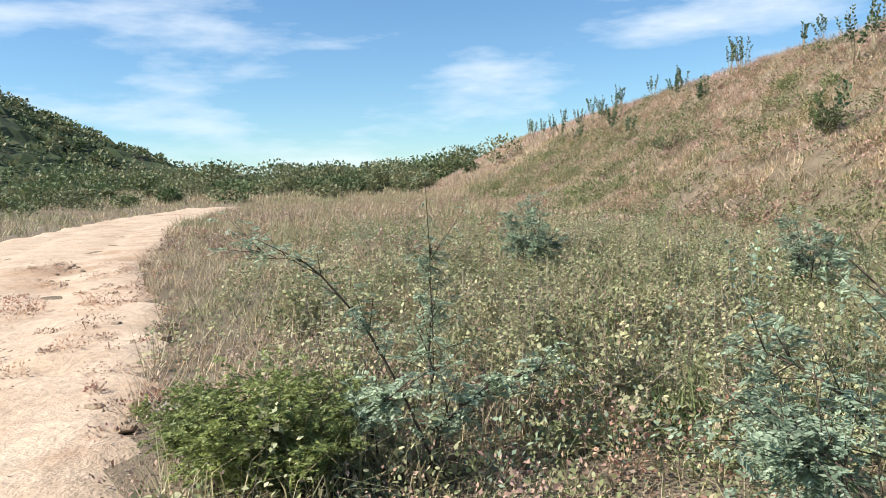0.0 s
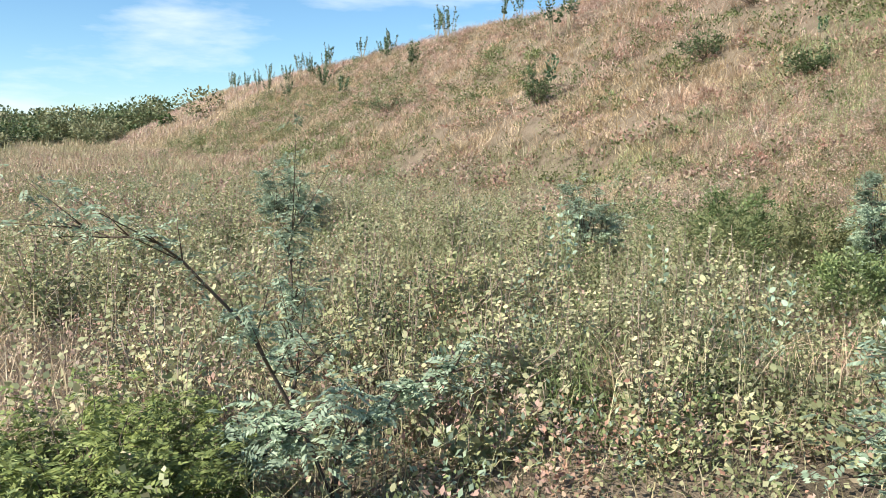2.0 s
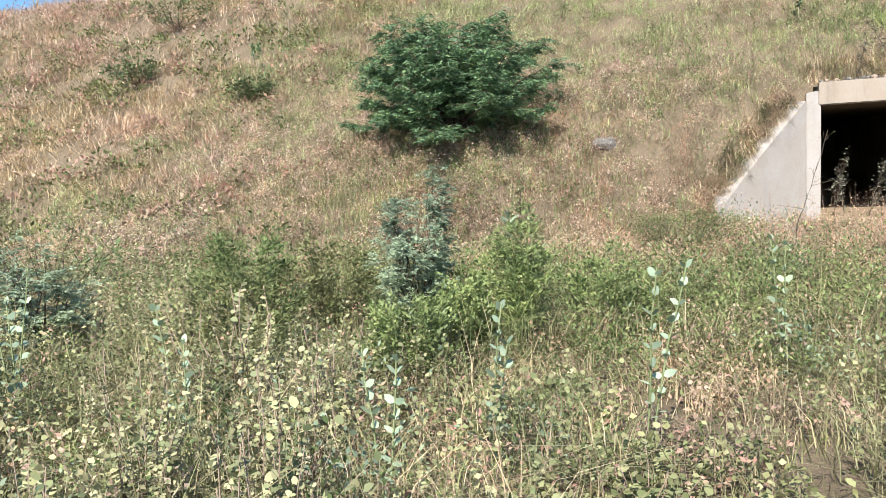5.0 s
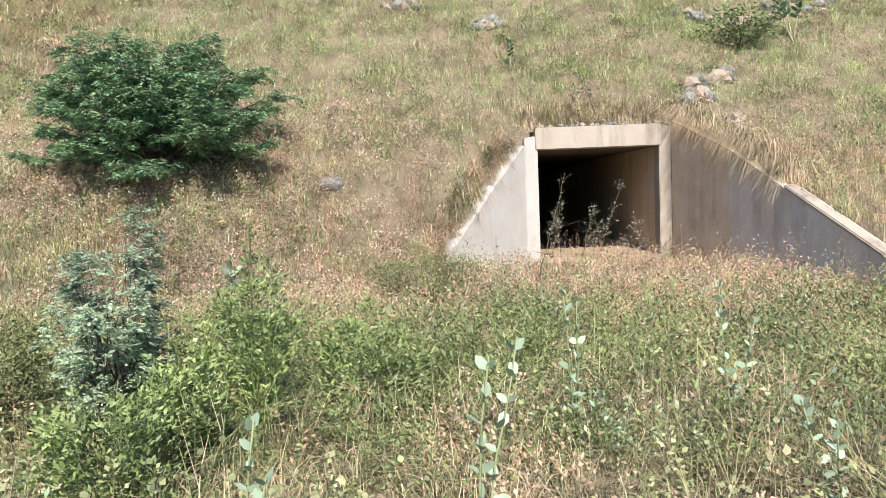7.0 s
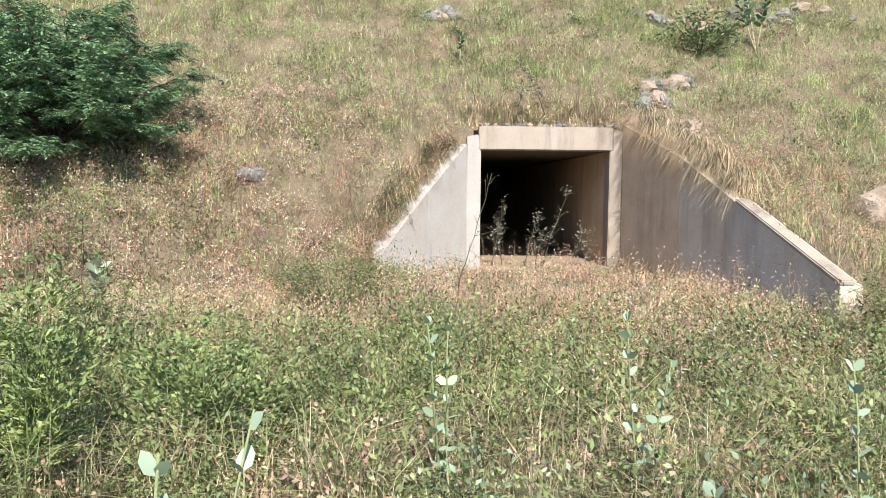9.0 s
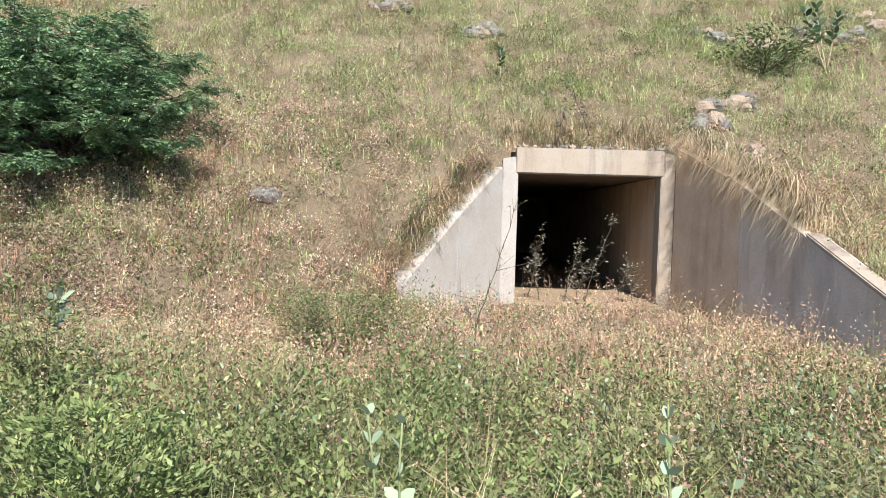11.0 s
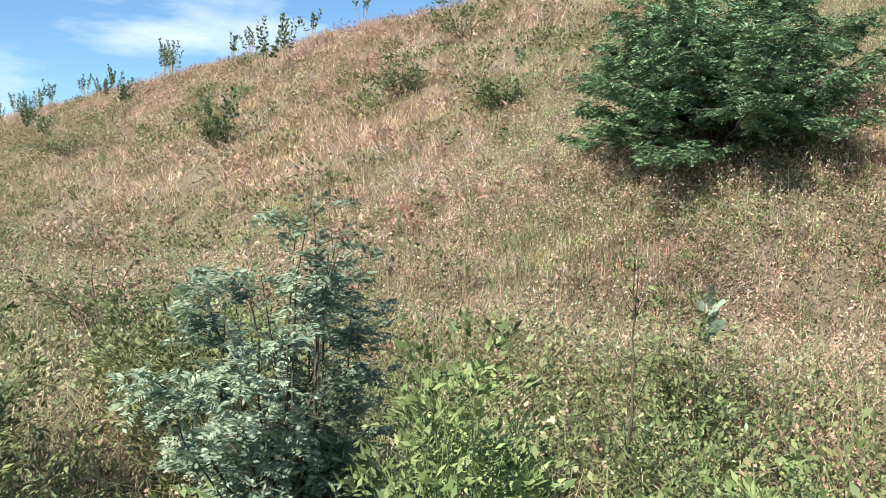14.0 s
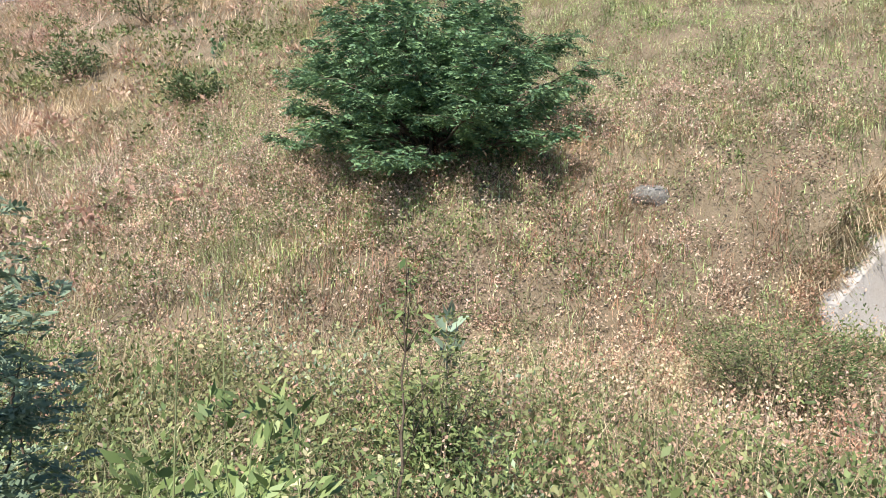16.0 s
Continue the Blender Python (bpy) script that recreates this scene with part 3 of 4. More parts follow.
# flat ground by the walked line
mounds("pale_weed_clumps", scatter(160, -13, 2.0, -15.4, -9.3, .6, .6, seed=1.1), .15, .42, .25, .62, 150, .036, M_PALE, "bushy clumps of pale round-leaved weeds", "round", .8)
mounds("brown_thicket_clumps", scatter(260, -16, 3, -15.6, -7.8, .5, .6, seed=5.3), .15, .42, .15, .45, 140, .035, M_HUSK, "dry brown clumps among thicket weeds")
mounds("rusty_thicket_clumps", scatter(170, -12, 3, -15.4, -8.5, .5, .8, seed=5.8), .15, .35, .15, .4, 140, .032, M_RUST, "rust-brown dead clumps among thicket weeds")
mounds("small_green_clumps", scatter(300, -12, 6, -13.5, -4.2, .5, .7, seed=2.4), .15, .4, .2, .55, 170, .035, M_GREEN, "bushy clumps of small green leaves")
mounds("grey_green_clumps", scatter(170, -24, 4, -14.5, -4.0, .4, .5, seed=3.4), .2, .5, .3, .7, 200, .035, M_BLUE, "grey-green feathery clumps")
mounds("broad_herb_clumps", scatter(330, -6.5, 5.5, -9.4, -6.0, .55, .9, seed=4.0), .14, .32, .3, .65, 190, .038, M_BRIGHT, "clumps of bright green lance-leaved herbs", "diamond", .4, .9)
mounds("rusty_clumps", thin_mouth(scatter(420, -8, 5, -7.5, -.5, .5, .6, seed=4.9), .35), .12, .35, .2, .5, 140, .03, M_RUST, "bushy clumps of rust-brown dried weeds")
mounds("pinkish_clumps", scatter(420, -10, -.8, -5.0, .5, .45, .7, seed=3.9), .15, .42, .15, .4, 130, .03, M_PINK, "fluffy pinkish dry weeds at the slope's foot")
mounds("dark_green_clumps", scatter(190, -5.5, 4.5, -8.2, -5.4, .5, .9, seed=6.2), .16, .36, .3, .6, 170, .042, M_GREEN, "dark green herb clumps in the wet hollow")
mounds("lush_clumps", scatter(330, -6.5, -.2, -8.0, -5.2, .35, 1.1, seed=7.4), .14, .32, .28, .58, 190, .032, M_GREEN, "lush green herb clumps below the acacia", "diamond", .4)
mounds("hollow_clumps", scatter(330, -2.6, 5.5, -9.2, -5.4, .4, .8, seed=8.1), .18, .38, .3, .62, 190, .036, M_GREEN, "dark green bushy clumps before the long wing wall", "diamond", .45)
grass("pale_tangle", scatter(11000, -6, 1.5, -11.8, -8.2, .6, 1.2, .15, seed=4.7, tuft=24, wide=.12), .2, .55, .005, M_STRAW, "tangled pale dry grass arching over the weeds", True, .9, .9)
grass("green_tangle", scatter(15000, -6, 3.5, -11.8, -7.2, .5, 1.2, .15, seed=1.7, tuft=24, wide=.12), .2, .6, .005, M_GRASS, "arching green grass among the weeds", True, .9, .9)
mounds("slope_clumps", scatter(560, -12, 10, -3.5, 8.5, .7, .35, seed=6.6), .15, .5, .12, .38, 130, .042, M_GREEN, "green clumps over the embankment")
mounds("slope_husk_clumps", scatter(900, -14, 10, -4.0, 8.5, .5, .6, seed=7.1), .12, .4, .12, .36, 120, .032, M_HUSK, "dry husky clumps over the embankment")
mounds("far_slope_clumps", scatter(700, -62, -8, -7.0, 9.5, .5, .3, seed=7.9), .25, .8, .15, .5, 110, .10, M_HUSK, "dry clumps over the long slope")
mounds("far_green_clumps", scatter(460, -62, -8, -6.0, 8.0, .7, .2, seed=8.8), .25, .8, .2, .6, 120, .10, M_GREEN, "green clumps over the long slope")
mounds("slope_foot_greens", scatter(420, -66, -24, -4.5, 4.5, .5, .25, seed=3.3), .4, 1.0, .3, .8, 130, .11, M_GRASS, "yellowish green weeds along the long slope's foot")
mounds("flat_clumps", scatter(420, -60, -14, -21.5, -4.0, .5, .3, seed=9.7), .25, .7, .25, .6, 120, .09, M_HUSK, "dry clumps over the flat")
for kind, mat, shape, seed in (("rusty_undergrowth", M_RUST, "diamond", .5), ("husky_undergrowth", M_HUSK, "diamond", 1.5), ("pale_undergrowth", M_PALE, "round", 2.5), ("green_undergrowth", M_GREEN, "diamond", 3.5)):
    mounds(kind, scatter(60 if mat in (M_RUST, M_HUSK) else 130, -3.2, 1.8, -15.5, -11.5, .3, 1.5, .1, seed=seed), .12, .3, .12, .3, 130, .027, mat, "low undergrowth of mixed weeds by the walked line", shape, .6, .1)
weeds("dead_leaf_weeds", scatter(1100, -6, 3, -15.4, -9.5, .5, .9, .1, seed=9.1), .12, .4, 16, .045, M_HUSK, "dead curled leaves on low weeds", "diamond", .6, .14, M_TWIG)
grass("straw_litter", scatter(34000, -9, 5, -15.5, -4.5, .2, .9, .0, tuft=6, wide=.12), .04, .12, .007, M_STRAW, "dead straw lying on the bare ground", False, 3.0, 1.5)
grass("straw_grass", thin_mouth(scatter(48000, -9, 7, -15.4, -3.2, .4, 1.1, .0, tuft=9, wide=.07), .3), .12, .5, .0055, M_STRAW, "straw-coloured dry grass tangled among weeds", True, .8, .6)
grass("green_grass", thin_mouth(scatter(36000, -9, 7, -14.5, -3.4, .6, .8, .0, seed=2.6, tuft=12, wide=.07), .05), .15, .5, .006, M_GRASS, "green grass blades among straw", True, .6, .5)
grass("rust_weeds", thin_mouth(scatter(30000, -7, 5, -6.5, -1.0, .6, .8, seed=1.3, tuft=8, wide=.06), .6), .10, .34, .006, M_RUST, "rust-brown dried weed stalks near the culvert", True, .8, .6)
weeds("pale_leaf_weeds", scatter(1700, -9, 3.0, -15.2, -9.3, .6, .7, seed=.4), .2, .6, 26, .038, M_PALE, "pale green round-leaved weeds among dry grass", "diamond", .85, .12, M_TWIG)
weeds("green_herbs", thin_mouth(scatter(3000, -9, 6, -11.5, -5.2, .85, .6, seed=2.2), .03), .2, .55, 34, .042, M_GREEN, "low green herbs among dry grass", "diamond", .42, .14, M_GREEN)
weeds("small_leaf_weeds", thin_mouth(scatter(2800, -10, 6, -14, -2.0, .6, .9, seed=3.1), .2), .15, .5, 24, .03, M_GREEN, "small-leaved green weeds", "diamond", .55, .15, M_TWIG)
weeds("seed_weeds", thin_mouth(scatter(3500, -10, 5, -9, 1.5, .5, .7, seed=4.4), .35), .2, .55, 22, .03, M_HUSK, "dry weeds with small pale leaves and seed heads", "diamond", .7, .1, M_TWIG)

# embankment over and beside the culvert
grass("slope_grass", thin_mouth(scatter(150000, -13, 12, -4.2, 10.8, .35, .6, tuft=22, wide=.09), .06), .08, .30, .008, M_SLOPE, "greenish and straw grass tussocks on the embankment", True, .9, .9)
grass("slope_straw", thin_mouth(scatter(80000, -12, 11, -1.8, 6.0, .55, .5, seed=.8, tuft=16, wide=.1), .06), .08, .24, .008, M_STRAW, "straw-coloured tufts on the embankment", False, 1.0, .8)
weeds("slope_weeds", thin_mouth(scatter(3300, -12, 9, -3.6, 7.5, .6, .6, seed=5.0), .05), .12, .38, 18, .045, M_GREEN, "green weeds scattered over the embankment", "diamond", .5, .16)
weeds("slope_husks", thin_mouth(scatter(3400, -12, 9, -3.8, 3.5, .6, .6, seed=5.9), .15), .12, .38, 18, .035, M_HUSK, "dry husky weeds scattered over the embankment", "diamond", .6, .14)
mounds("slope_fluff", thin_mouth(scatter(2300, -12, 10, -2.5, 9.0, .35, .7, seed=1.9), .1), .12, .38, .10, .34, 95, .04, M_SLOPE, "fluffy greenish grass heads over the embankment", "diamond", .3)
mounds("pink_fluff", thin_mouth(scatter(2000, -13, 3, -5.2, .6, .4, .7, seed=2.9), .2), .12, .34, .12, .36, 95, .032, M_PINK, "fluffy pinkish seed heads at the slope's foot", "diamond", .5)
weeds("rust_stalks", thin_mouth(scatter(1100, -2.4, 4, -7.4, -2.5, .5, .8, seed=6.9), .25), .35, .8, 26, .02, M_RUST, "tall rust-brown dried stalks before the culvert", "diamond", .6, .08, M_TWIG)
# long slope in the distance
grass("pink_slope_grass", scatter(150000, -62, -9, -3.0, 11.0, .5, .4, tuft=30, wide=.15), .16, .55, .022, M_PINK, "pinkish dry grass covering the long slope", False, 1.0, .8)
grass("distant_slope_grass", scatter(60000, -130, -60, -6, 11.5, .4, .2, tuft=8, wide=.3), .3, .7, .05, M_PINK, "dry grass on the distant slope", False, .5, .4)
weeds("slope_shrublets", scatter(1700, -60, -9, -4.5, 8, .85, .25, seed=6.1), .2, .6, 34, .09, M_GREEN, "low green shrublets on the slope", "diamond", .5, .3)
# flat ground beyond, towards the scrub
weeds("leafy_thicket", scatter(3400, -24, -3, -16.3, -4.0, .55, .5, seed=7.7), .2, .55, 26, .048, M_PALE, "thicket of pale small-leaved weeds", "diamond", .75, .16, M_TWIG)
weeds("green_thicket", scatter(1800, -28, -5, -15.3, -3.0, .75, .4, seed=8.3), .2, .55, 28, .06, M_GREEN, "green weeds in the thicket", "diamond", .5, .2, M_TWIG)
grass("thicket_grass", scatter(92000, -32, -3, -19.5, -2.5, .45, .5, seed=.2, tuft=11, wide=.1), .15, .5, .010, M_STRAW, "dry grass between thicket weeds", False, .7, .5)
grass("far_flat_grass", scatter(80000, -80, -24, -22.5, -1.0, .45, .25, seed=.6, tuft=10, wide=.2), .25, .65, .028, M_STRAW, "tall dry grass on the flat", False, .5, .4)
grass("roadside_grass", scatter(36000, -90, 3, -48, -20.5, .4, .2, seed=.9, tuft=8, wide=.2), .2, .6, .035, M_STRAW, "dry grass beyond the track", False, .5, .4)
grass("plain_grass", scatter(36000, -170, -75, -70, 0, .3, .1, tuft=8, wide=.5), .4, 1.0, .10, M_STRAW, "dry grass on the plain", False, .5, .4)


# ---------------------------------------------------------------- shrubs and trees
def branchwork(h, w, limbs, twigs, up=.55, curve=.25, base_split=.08, r=.03):
    """Limbs and twigs of a shrub: polylines with radii, and twig points with directions for leaves."""
    lines, tips = [], []
    for i in range(limbs):
        a = 2 * np.pi * (i + rng.uniform(-.35, .35)) / limbs
        el = rng.uniform(.15, 1.0) ** up
        reach = w * .5 * (1.05 - .75 * el ** 2.2) * rng.uniform(.75, 1.1)
        top = h * (.18 + .82 * el) * rng.uniform(.85, 1.05)
        n = 7
        u = np.linspace(0, 1, n)
        pts = np.stack([np.cos(a) * reach * u ** .85, np.sin(a) * reach * u ** .85, h * base_split + (top - h * base_split) * u ** (1 + curve)], -1)
        pts[1:] += rng.normal(0, .02 * h, (n - 1, 3))
        lines.append((pts, r * rng.uniform(.5, .9), r * .12))
        for j in range(twigs):
            s = rng.uniform(.25, 1.0)
            k = min(n - 2, int(s * (n - 1)))
            o = pts[k] + (pts[k + 1] - pts[k]) * (s * (n - 1) - k)
            q = a + rng.normal(0, .9)
            ln = w * .16 * rng.uniform(.5, 1.2) * (1.2 - .5 * s)
            d = np.array([np.cos(q), np.sin(q), rng.normal(.25, .35)])
            tw = np.stack([o, o + d * ln * .55 + rng.normal(0, .01, 3), o + d * ln + np.array([0, 0, -.03 * ln])])
            lines.append((tw, r * .16, r * .06))
            tips.append(tw)
    return lines, tips


def fronds(base, way, length, pairs=6):
    """Feathery compound leaves: two rows of narrow leaflets along each stalk, lying nearly flat."""
    n = len(base)
    way = unit(way)
    side = unit(np.cross(way, rng.normal(0, .35, (n, 3)) + (0, 0, 1.0)))
    L = np.asarray(length)[:, None]
    B, D, S = [], [], []
    for i in range(pairs):
        u = .15 + .85 * i / (pairs - 1)
        for sgn in (-1, 1):
            B.append(base + way * L * u - np.array([0, 0, .25]) * L * u * u)
            D.append(side * sgn + way * .55 - np.array([0, 0, .15]))
            S.append(L[:, 0] * (.46 - .22 * abs(u - .45)))
    S = np.concatenate(S)
    return leaves(np.concatenate(B), np.concatenate(D), S, S * .42, "diamond", .05)


def shrub(name, at, h, w, limbs, twigs, per, leaf, mat, label, category, aspect=.4, bark=None, fill=.08, r=.03, shape="diamond", tilt=.2, up=.55, turn=0.0, feathery=False):
    """A bush or small tree: trunk, limbs and a crown of separate leaves."""
    x, y = at
    ob = tagged(new(name), label, category)
    ob.matrix_basis = pose(x, y, float(height(x, y)) - .02, 0, 0, turn)
    lines, tips = branchwork(h, w, limbs, twigs, up=up, r=r)
    part("trunk", tube_mesh("trunk", [(np.array([[0, 0, -.1], [.01, 0, h * .06], [0, .01, h * .14]]), r * 1.2, r * .9)] + [l for l in lines if len(l[0]) > 3], bark or M_BARK), ob)
    tagged(part("twig_spray", tube_mesh("twig_spray", [l for l in lines if len(l[0]) == 3], bark or M_BARK, 3), ob), kind="stuff")
    T = np.array(tips)
    u = rng.uniform(.05, 1.05, (len(T), per, 1))
    b = np.where(u < .5, T[:, None, 0] + (T[:, None, 1] - T[:, None, 0]) * u * 2, T[:, None, 1] + (T[:, None, 2] - T[:, None, 1]) * (u * 2 - 1))
    b = b + rng.normal(0, fill * .5, b.shape) * np.array([1, 1, .55])
    d = (T[:, None, 2] - T[:, None, 0]) / (w * .16) + rng.normal(0, .6, b.shape)
    d[..., 2] = d[..., 2] * .5 + tilt
    s = leaf * rng.uniform(.6, 1.3, b.shape[:2]).ravel()
    b = b.reshape(-1, 3)
    d = d.reshape(-1, 3)
    b[:, 2] = np.maximum(b[:, 2], .02)
    v, k = fronds(b, d, s) if feathery else leaves(b, d, s, s * aspect, shape)
    tagged(part("crown", flat_mesh("crown", v, k, mat), ob), kind="stuff")
    return ob


def acacia_tree(at, h, w, label):
    """A wide low acacia: limbs spread from the foot, each bearing tiers of flat feathery sprays with gaps between."""
    x, y = at
    ob = tagged(new("acacia_tree"), label, "tree")
    ob.matrix_basis = pose(x, y, float(height(x, y)) - .14)
    limbs, sprays, B, D, S = [], [], [], [], []
    for i in range(58):
        a = i * 2.4 + rng.uniform(-.3, .3)
        el = ((i + .5) / 58) ** .85
        reach = w * .5 * math.cos(el * 1.42) ** .75 * rng.uniform(.8, 1.1)
        top = h * (.06 + .94 * math.sin(el * 1.5)) * rng.uniform(.9, 1.06)
        u = np.linspace(0, 1, 8)
        pts = np.stack([np.cos(a) * reach * u, np.sin(a) * reach * u, .1 + (top - .1) * u ** .8], -1)
        pts[1:] += rng.normal(0, .03, (7, 3))
        pts[:, 2] += .16 * np.clip(pts[:, 1], -1.4, .8) * (1 - el)
        limbs.append((pts, .026, .006))
        for j in range(15):
            s = .32 + .70 * (j + rng.uniform(0, 1)) / 15
            o = np.array([np.interp(min(s, 1), u, pts[:, c]) for c in range(3)])
            q = a + rng.normal(0, .85)
            ln = rng.uniform(.22, .48)
            d = np.array([np.cos(q), np.sin(q), rng.normal(.12, .16)])
            tw = np.stack([o, o + d * ln * .5 + (0, 0, .03), o + d * ln])
            sprays.append((tw, .006, .002))
            m = 20
            t = rng.uniform(.05, 1, (m, 1))
            B.append(tw[0] + (tw[2] - tw[0]) * t + rng.normal(0, .035, (m, 3)) * (1, 1, .5))
            qq = q + rng.normal(0, .8, m)
            D.append(np.stack([np.cos(qq), np.sin(qq), rng.normal(.05, .2, m)], -1))
            S.append(rng.uniform(.08, .15, m))
    part("trunk", tube_mesh("trunk", [(np.array([[0, 0, -.1], [.01, 0, .08], [0, .01, .2]]), .075, .06)], M_BARK), ob)
    for line in limbs:
        part("limb", tube_mesh("limb", [line], M_BARK), ob)
    tagged(part("twig_spray", tube_mesh("twig_spray", sprays, M_BARK, 3), ob), kind="stuff")
    v, k = fronds(np.concatenate(B), np.concatenate(D), np.concatenate(S), 5)
    tagged(part("crown", flat_mesh("crown", v, k, M_TREE), ob), kind="stuff")
    return ob


acacia_tree((-5.65, -1.55), 1.84, 3.5, "dense dark green spreading acacia on the embankment")
shrub("acacia_shrub", (-3.4, -8.7), 1.45, .9, 22, 10, 13, .055, M_BLUE, "blue-green feathery young acacia shrub", "shrub", fill=.05, r=.012, up=.4, feathery=True)
shrub("acacia_shrub", (-6.1, -9.7), 1.1, .75, 16, 9, 9, .065, M_BLUE, "bluish grey-green acacia shrub among weeds", "shrub", fill=.05, r=.014, feathery=True)
shrub("acacia_shrub", (-10.1, -11.75), 1.25, 1.2, 16, 9, 8, .09, M_BLUE, "bluish grey-green acacia shrub in the thicket", "shrub", fill=.06, r=.014, feathery=True)
shrub("acacia_shrub", (-8.5, -7.4), 1.0, 1.5, 12, 8, 16, .05, M_SCRUB, "thin green acacia shrub in the thicket", "shrub", .4, fill=.08, r=.014)
shrub("green_shrub", (-2.2, -14.98), .58, 1.15, 44, 14, 10, .05, M_FEATHER, "low feathery green shrub beside the track", "shrub", fill=.05, r=.008, feathery=True)
shrub("herb_bush", (-2.65, -8.7), 1.2, .6, 15, 9, 23, .036, M_BRIGHT, "bright green leafy herb bush", "shrub", .38, fill=.04, r=.007, tilt=.5, up=.3, bark=M_GREEN)
shrub("herb_bush", (-2.9, -8.5), 1.0, .65, 15, 9, 23, .036, M_BRIGHT, "green leafy herb bush", "shrub", .38, fill=.05, r=.007, tilt=.5, up=.4, bark=M_GREEN)
shrub("herb_bush", (-2.1, -8.15), .8, .8, 18, 10, 30, .036, M_BRIGHT, "low bright green herb bush", "shrub", .4, fill=.06, r=.007, tilt=.5, up=.4, bark=M_GREEN)
shrub("herb_bush", (-4.4, -9.5), 1.0, 1.0, 20, 9, 30, .036, M_GREEN, "dark green leafy herb bush beside an acacia", "shrub", .4, fill=.06, r=.007, tilt=.5, up=.4, bark=M_GREEN)
shrub("herb_bush", (-5.2, -8.3), 1.0, 1.1, 20, 9, 30, .036, M_GREEN, "dark green leafy herb bush in the thicket", "shrub", .4, fill=.06, r=.007, tilt=.5, up=.4, bark=M_GREEN)
shrub("herb_bush", (-4.2, -8.6), .95, .9, 18, 9, 28, .036, M_GREEN, "dark green leafy herb bush", "shrub", .4, fill=.06, r=.007, tilt=.5, up=.4, bark=M_GREEN)
shrub("spindle_shrub", (-3.35, -6.3), 1.0, .6, 14, 8, 18, .04, M_GREEN, "slender green shrub among dry weeds", "shrub", .35, fill=.06, r=.008, up=.3)
shrub("mound_shrub", (3.2, -5.7), .8, 1.3, 30, 10, 24, .035, M_GREEN, "soft green mound shrub at the long wing wall's tip", "shrub", .3, fill=.1, r=.01)
shrub("mound_shrub", (-1.85, -3.9), .75, 1.8, 36, 10, 24, .035, M_GREEN, "soft green mound shrub beside the wing wall", "shrub", .3, fill=.12, r=.01)
shrub("herb_bush", (-2.95, -9.1), .65, .6, 18, 10, 26, .036, M_BRIGHT, "light green leafy herb bush among dry grass", "shrub", .4, fill=.06, r=.007, tilt=.5, up=.4, bark=M_GREEN)
shrub("herb_bush", (-3.05, -9.75), .75, .8, 18, 10, 26, .036, M_BRIGHT, "light green leafy herb bush among dry grass", "shrub", .4, fill=.06, r=.007, tilt=.5, up=.4, bark=M_GREEN)
for (x, y), h, w in (((-16.4, 5.0), 1.3, 2.6), ((-15.4, 1.9), 1.0, 1.5), ((-11.2, .8), .7, 1.3), ((-19.9, -.5), 1.4, 1.1), ((4.3, 2.5), .9, 1.6), ((-31.5, -.2), .9, 3.0)):
    shrub("slope_bush", (x, y), h, w, 13, 9, 13, .085, M_BUSH, "dark green bush on the grassy slope", "shrub", .45, fill=.16, r=.02)


def milkweed(at, h, stems, pairs, leaf, mat, label, spread=.35, bare=.25, stalk=None):
    """Upright stalks with pairs of broad leaves."""
    x, y = at
    ob = tagged(new("milkweed"), label, "milkweed")
    ob.matrix_basis = pose(x, y, float(height(x, y)) - .02)
    lines, B, D, S = [], [], [], []
    for i in range(stems):
        a, ln = rng.uniform(0, 2 * np.pi), spread * rng.uniform(.2, 1) * (stems > 1)
        hh = h * rng.uniform(.75, 1.05)
        u = np.linspace(0, 1, 6)
        pts = np.stack([np.cos(a) * ln * u, np.sin(a) * ln * u, hh * u], -1) + rng.normal(0, .008 * h, (6, 3)) * u[:, None]
        lines.append((pts, .012 + .006 * h, .005) if leaf > .12 else (pts, .006, .003))
        turn = rng.uniform(0, np.pi)
        for j in range(pairs):
            s = bare + (1 - bare) * (j + .5) / pairs
            o = np.array([np.interp(s, u, pts[:, c]) for c in range(3)])
            turn += np.pi / 2 + rng.normal(0, .2)
            for q in (turn, turn + np.pi):
                B.append(o)
                D.append((np.cos(q), np.sin(q), .35 + 1.0 * s ** 3 + rng.normal(0, .15)))
                S.append(leaf * rng.uniform(.7, 1.1) * (1.1 - .35 * s))
    for line in lines:
        part("stalk", tube_mesh("stalk", [line], stalk or M_STALK), ob)
    v, k = leaves(np.array(B), np.array(D), np.array(S), np.array(S) * .62, "round", .1)
    tagged(part("leaves", flat_mesh("leaves", v, k, mat), ob), kind="stuff")
    return ob


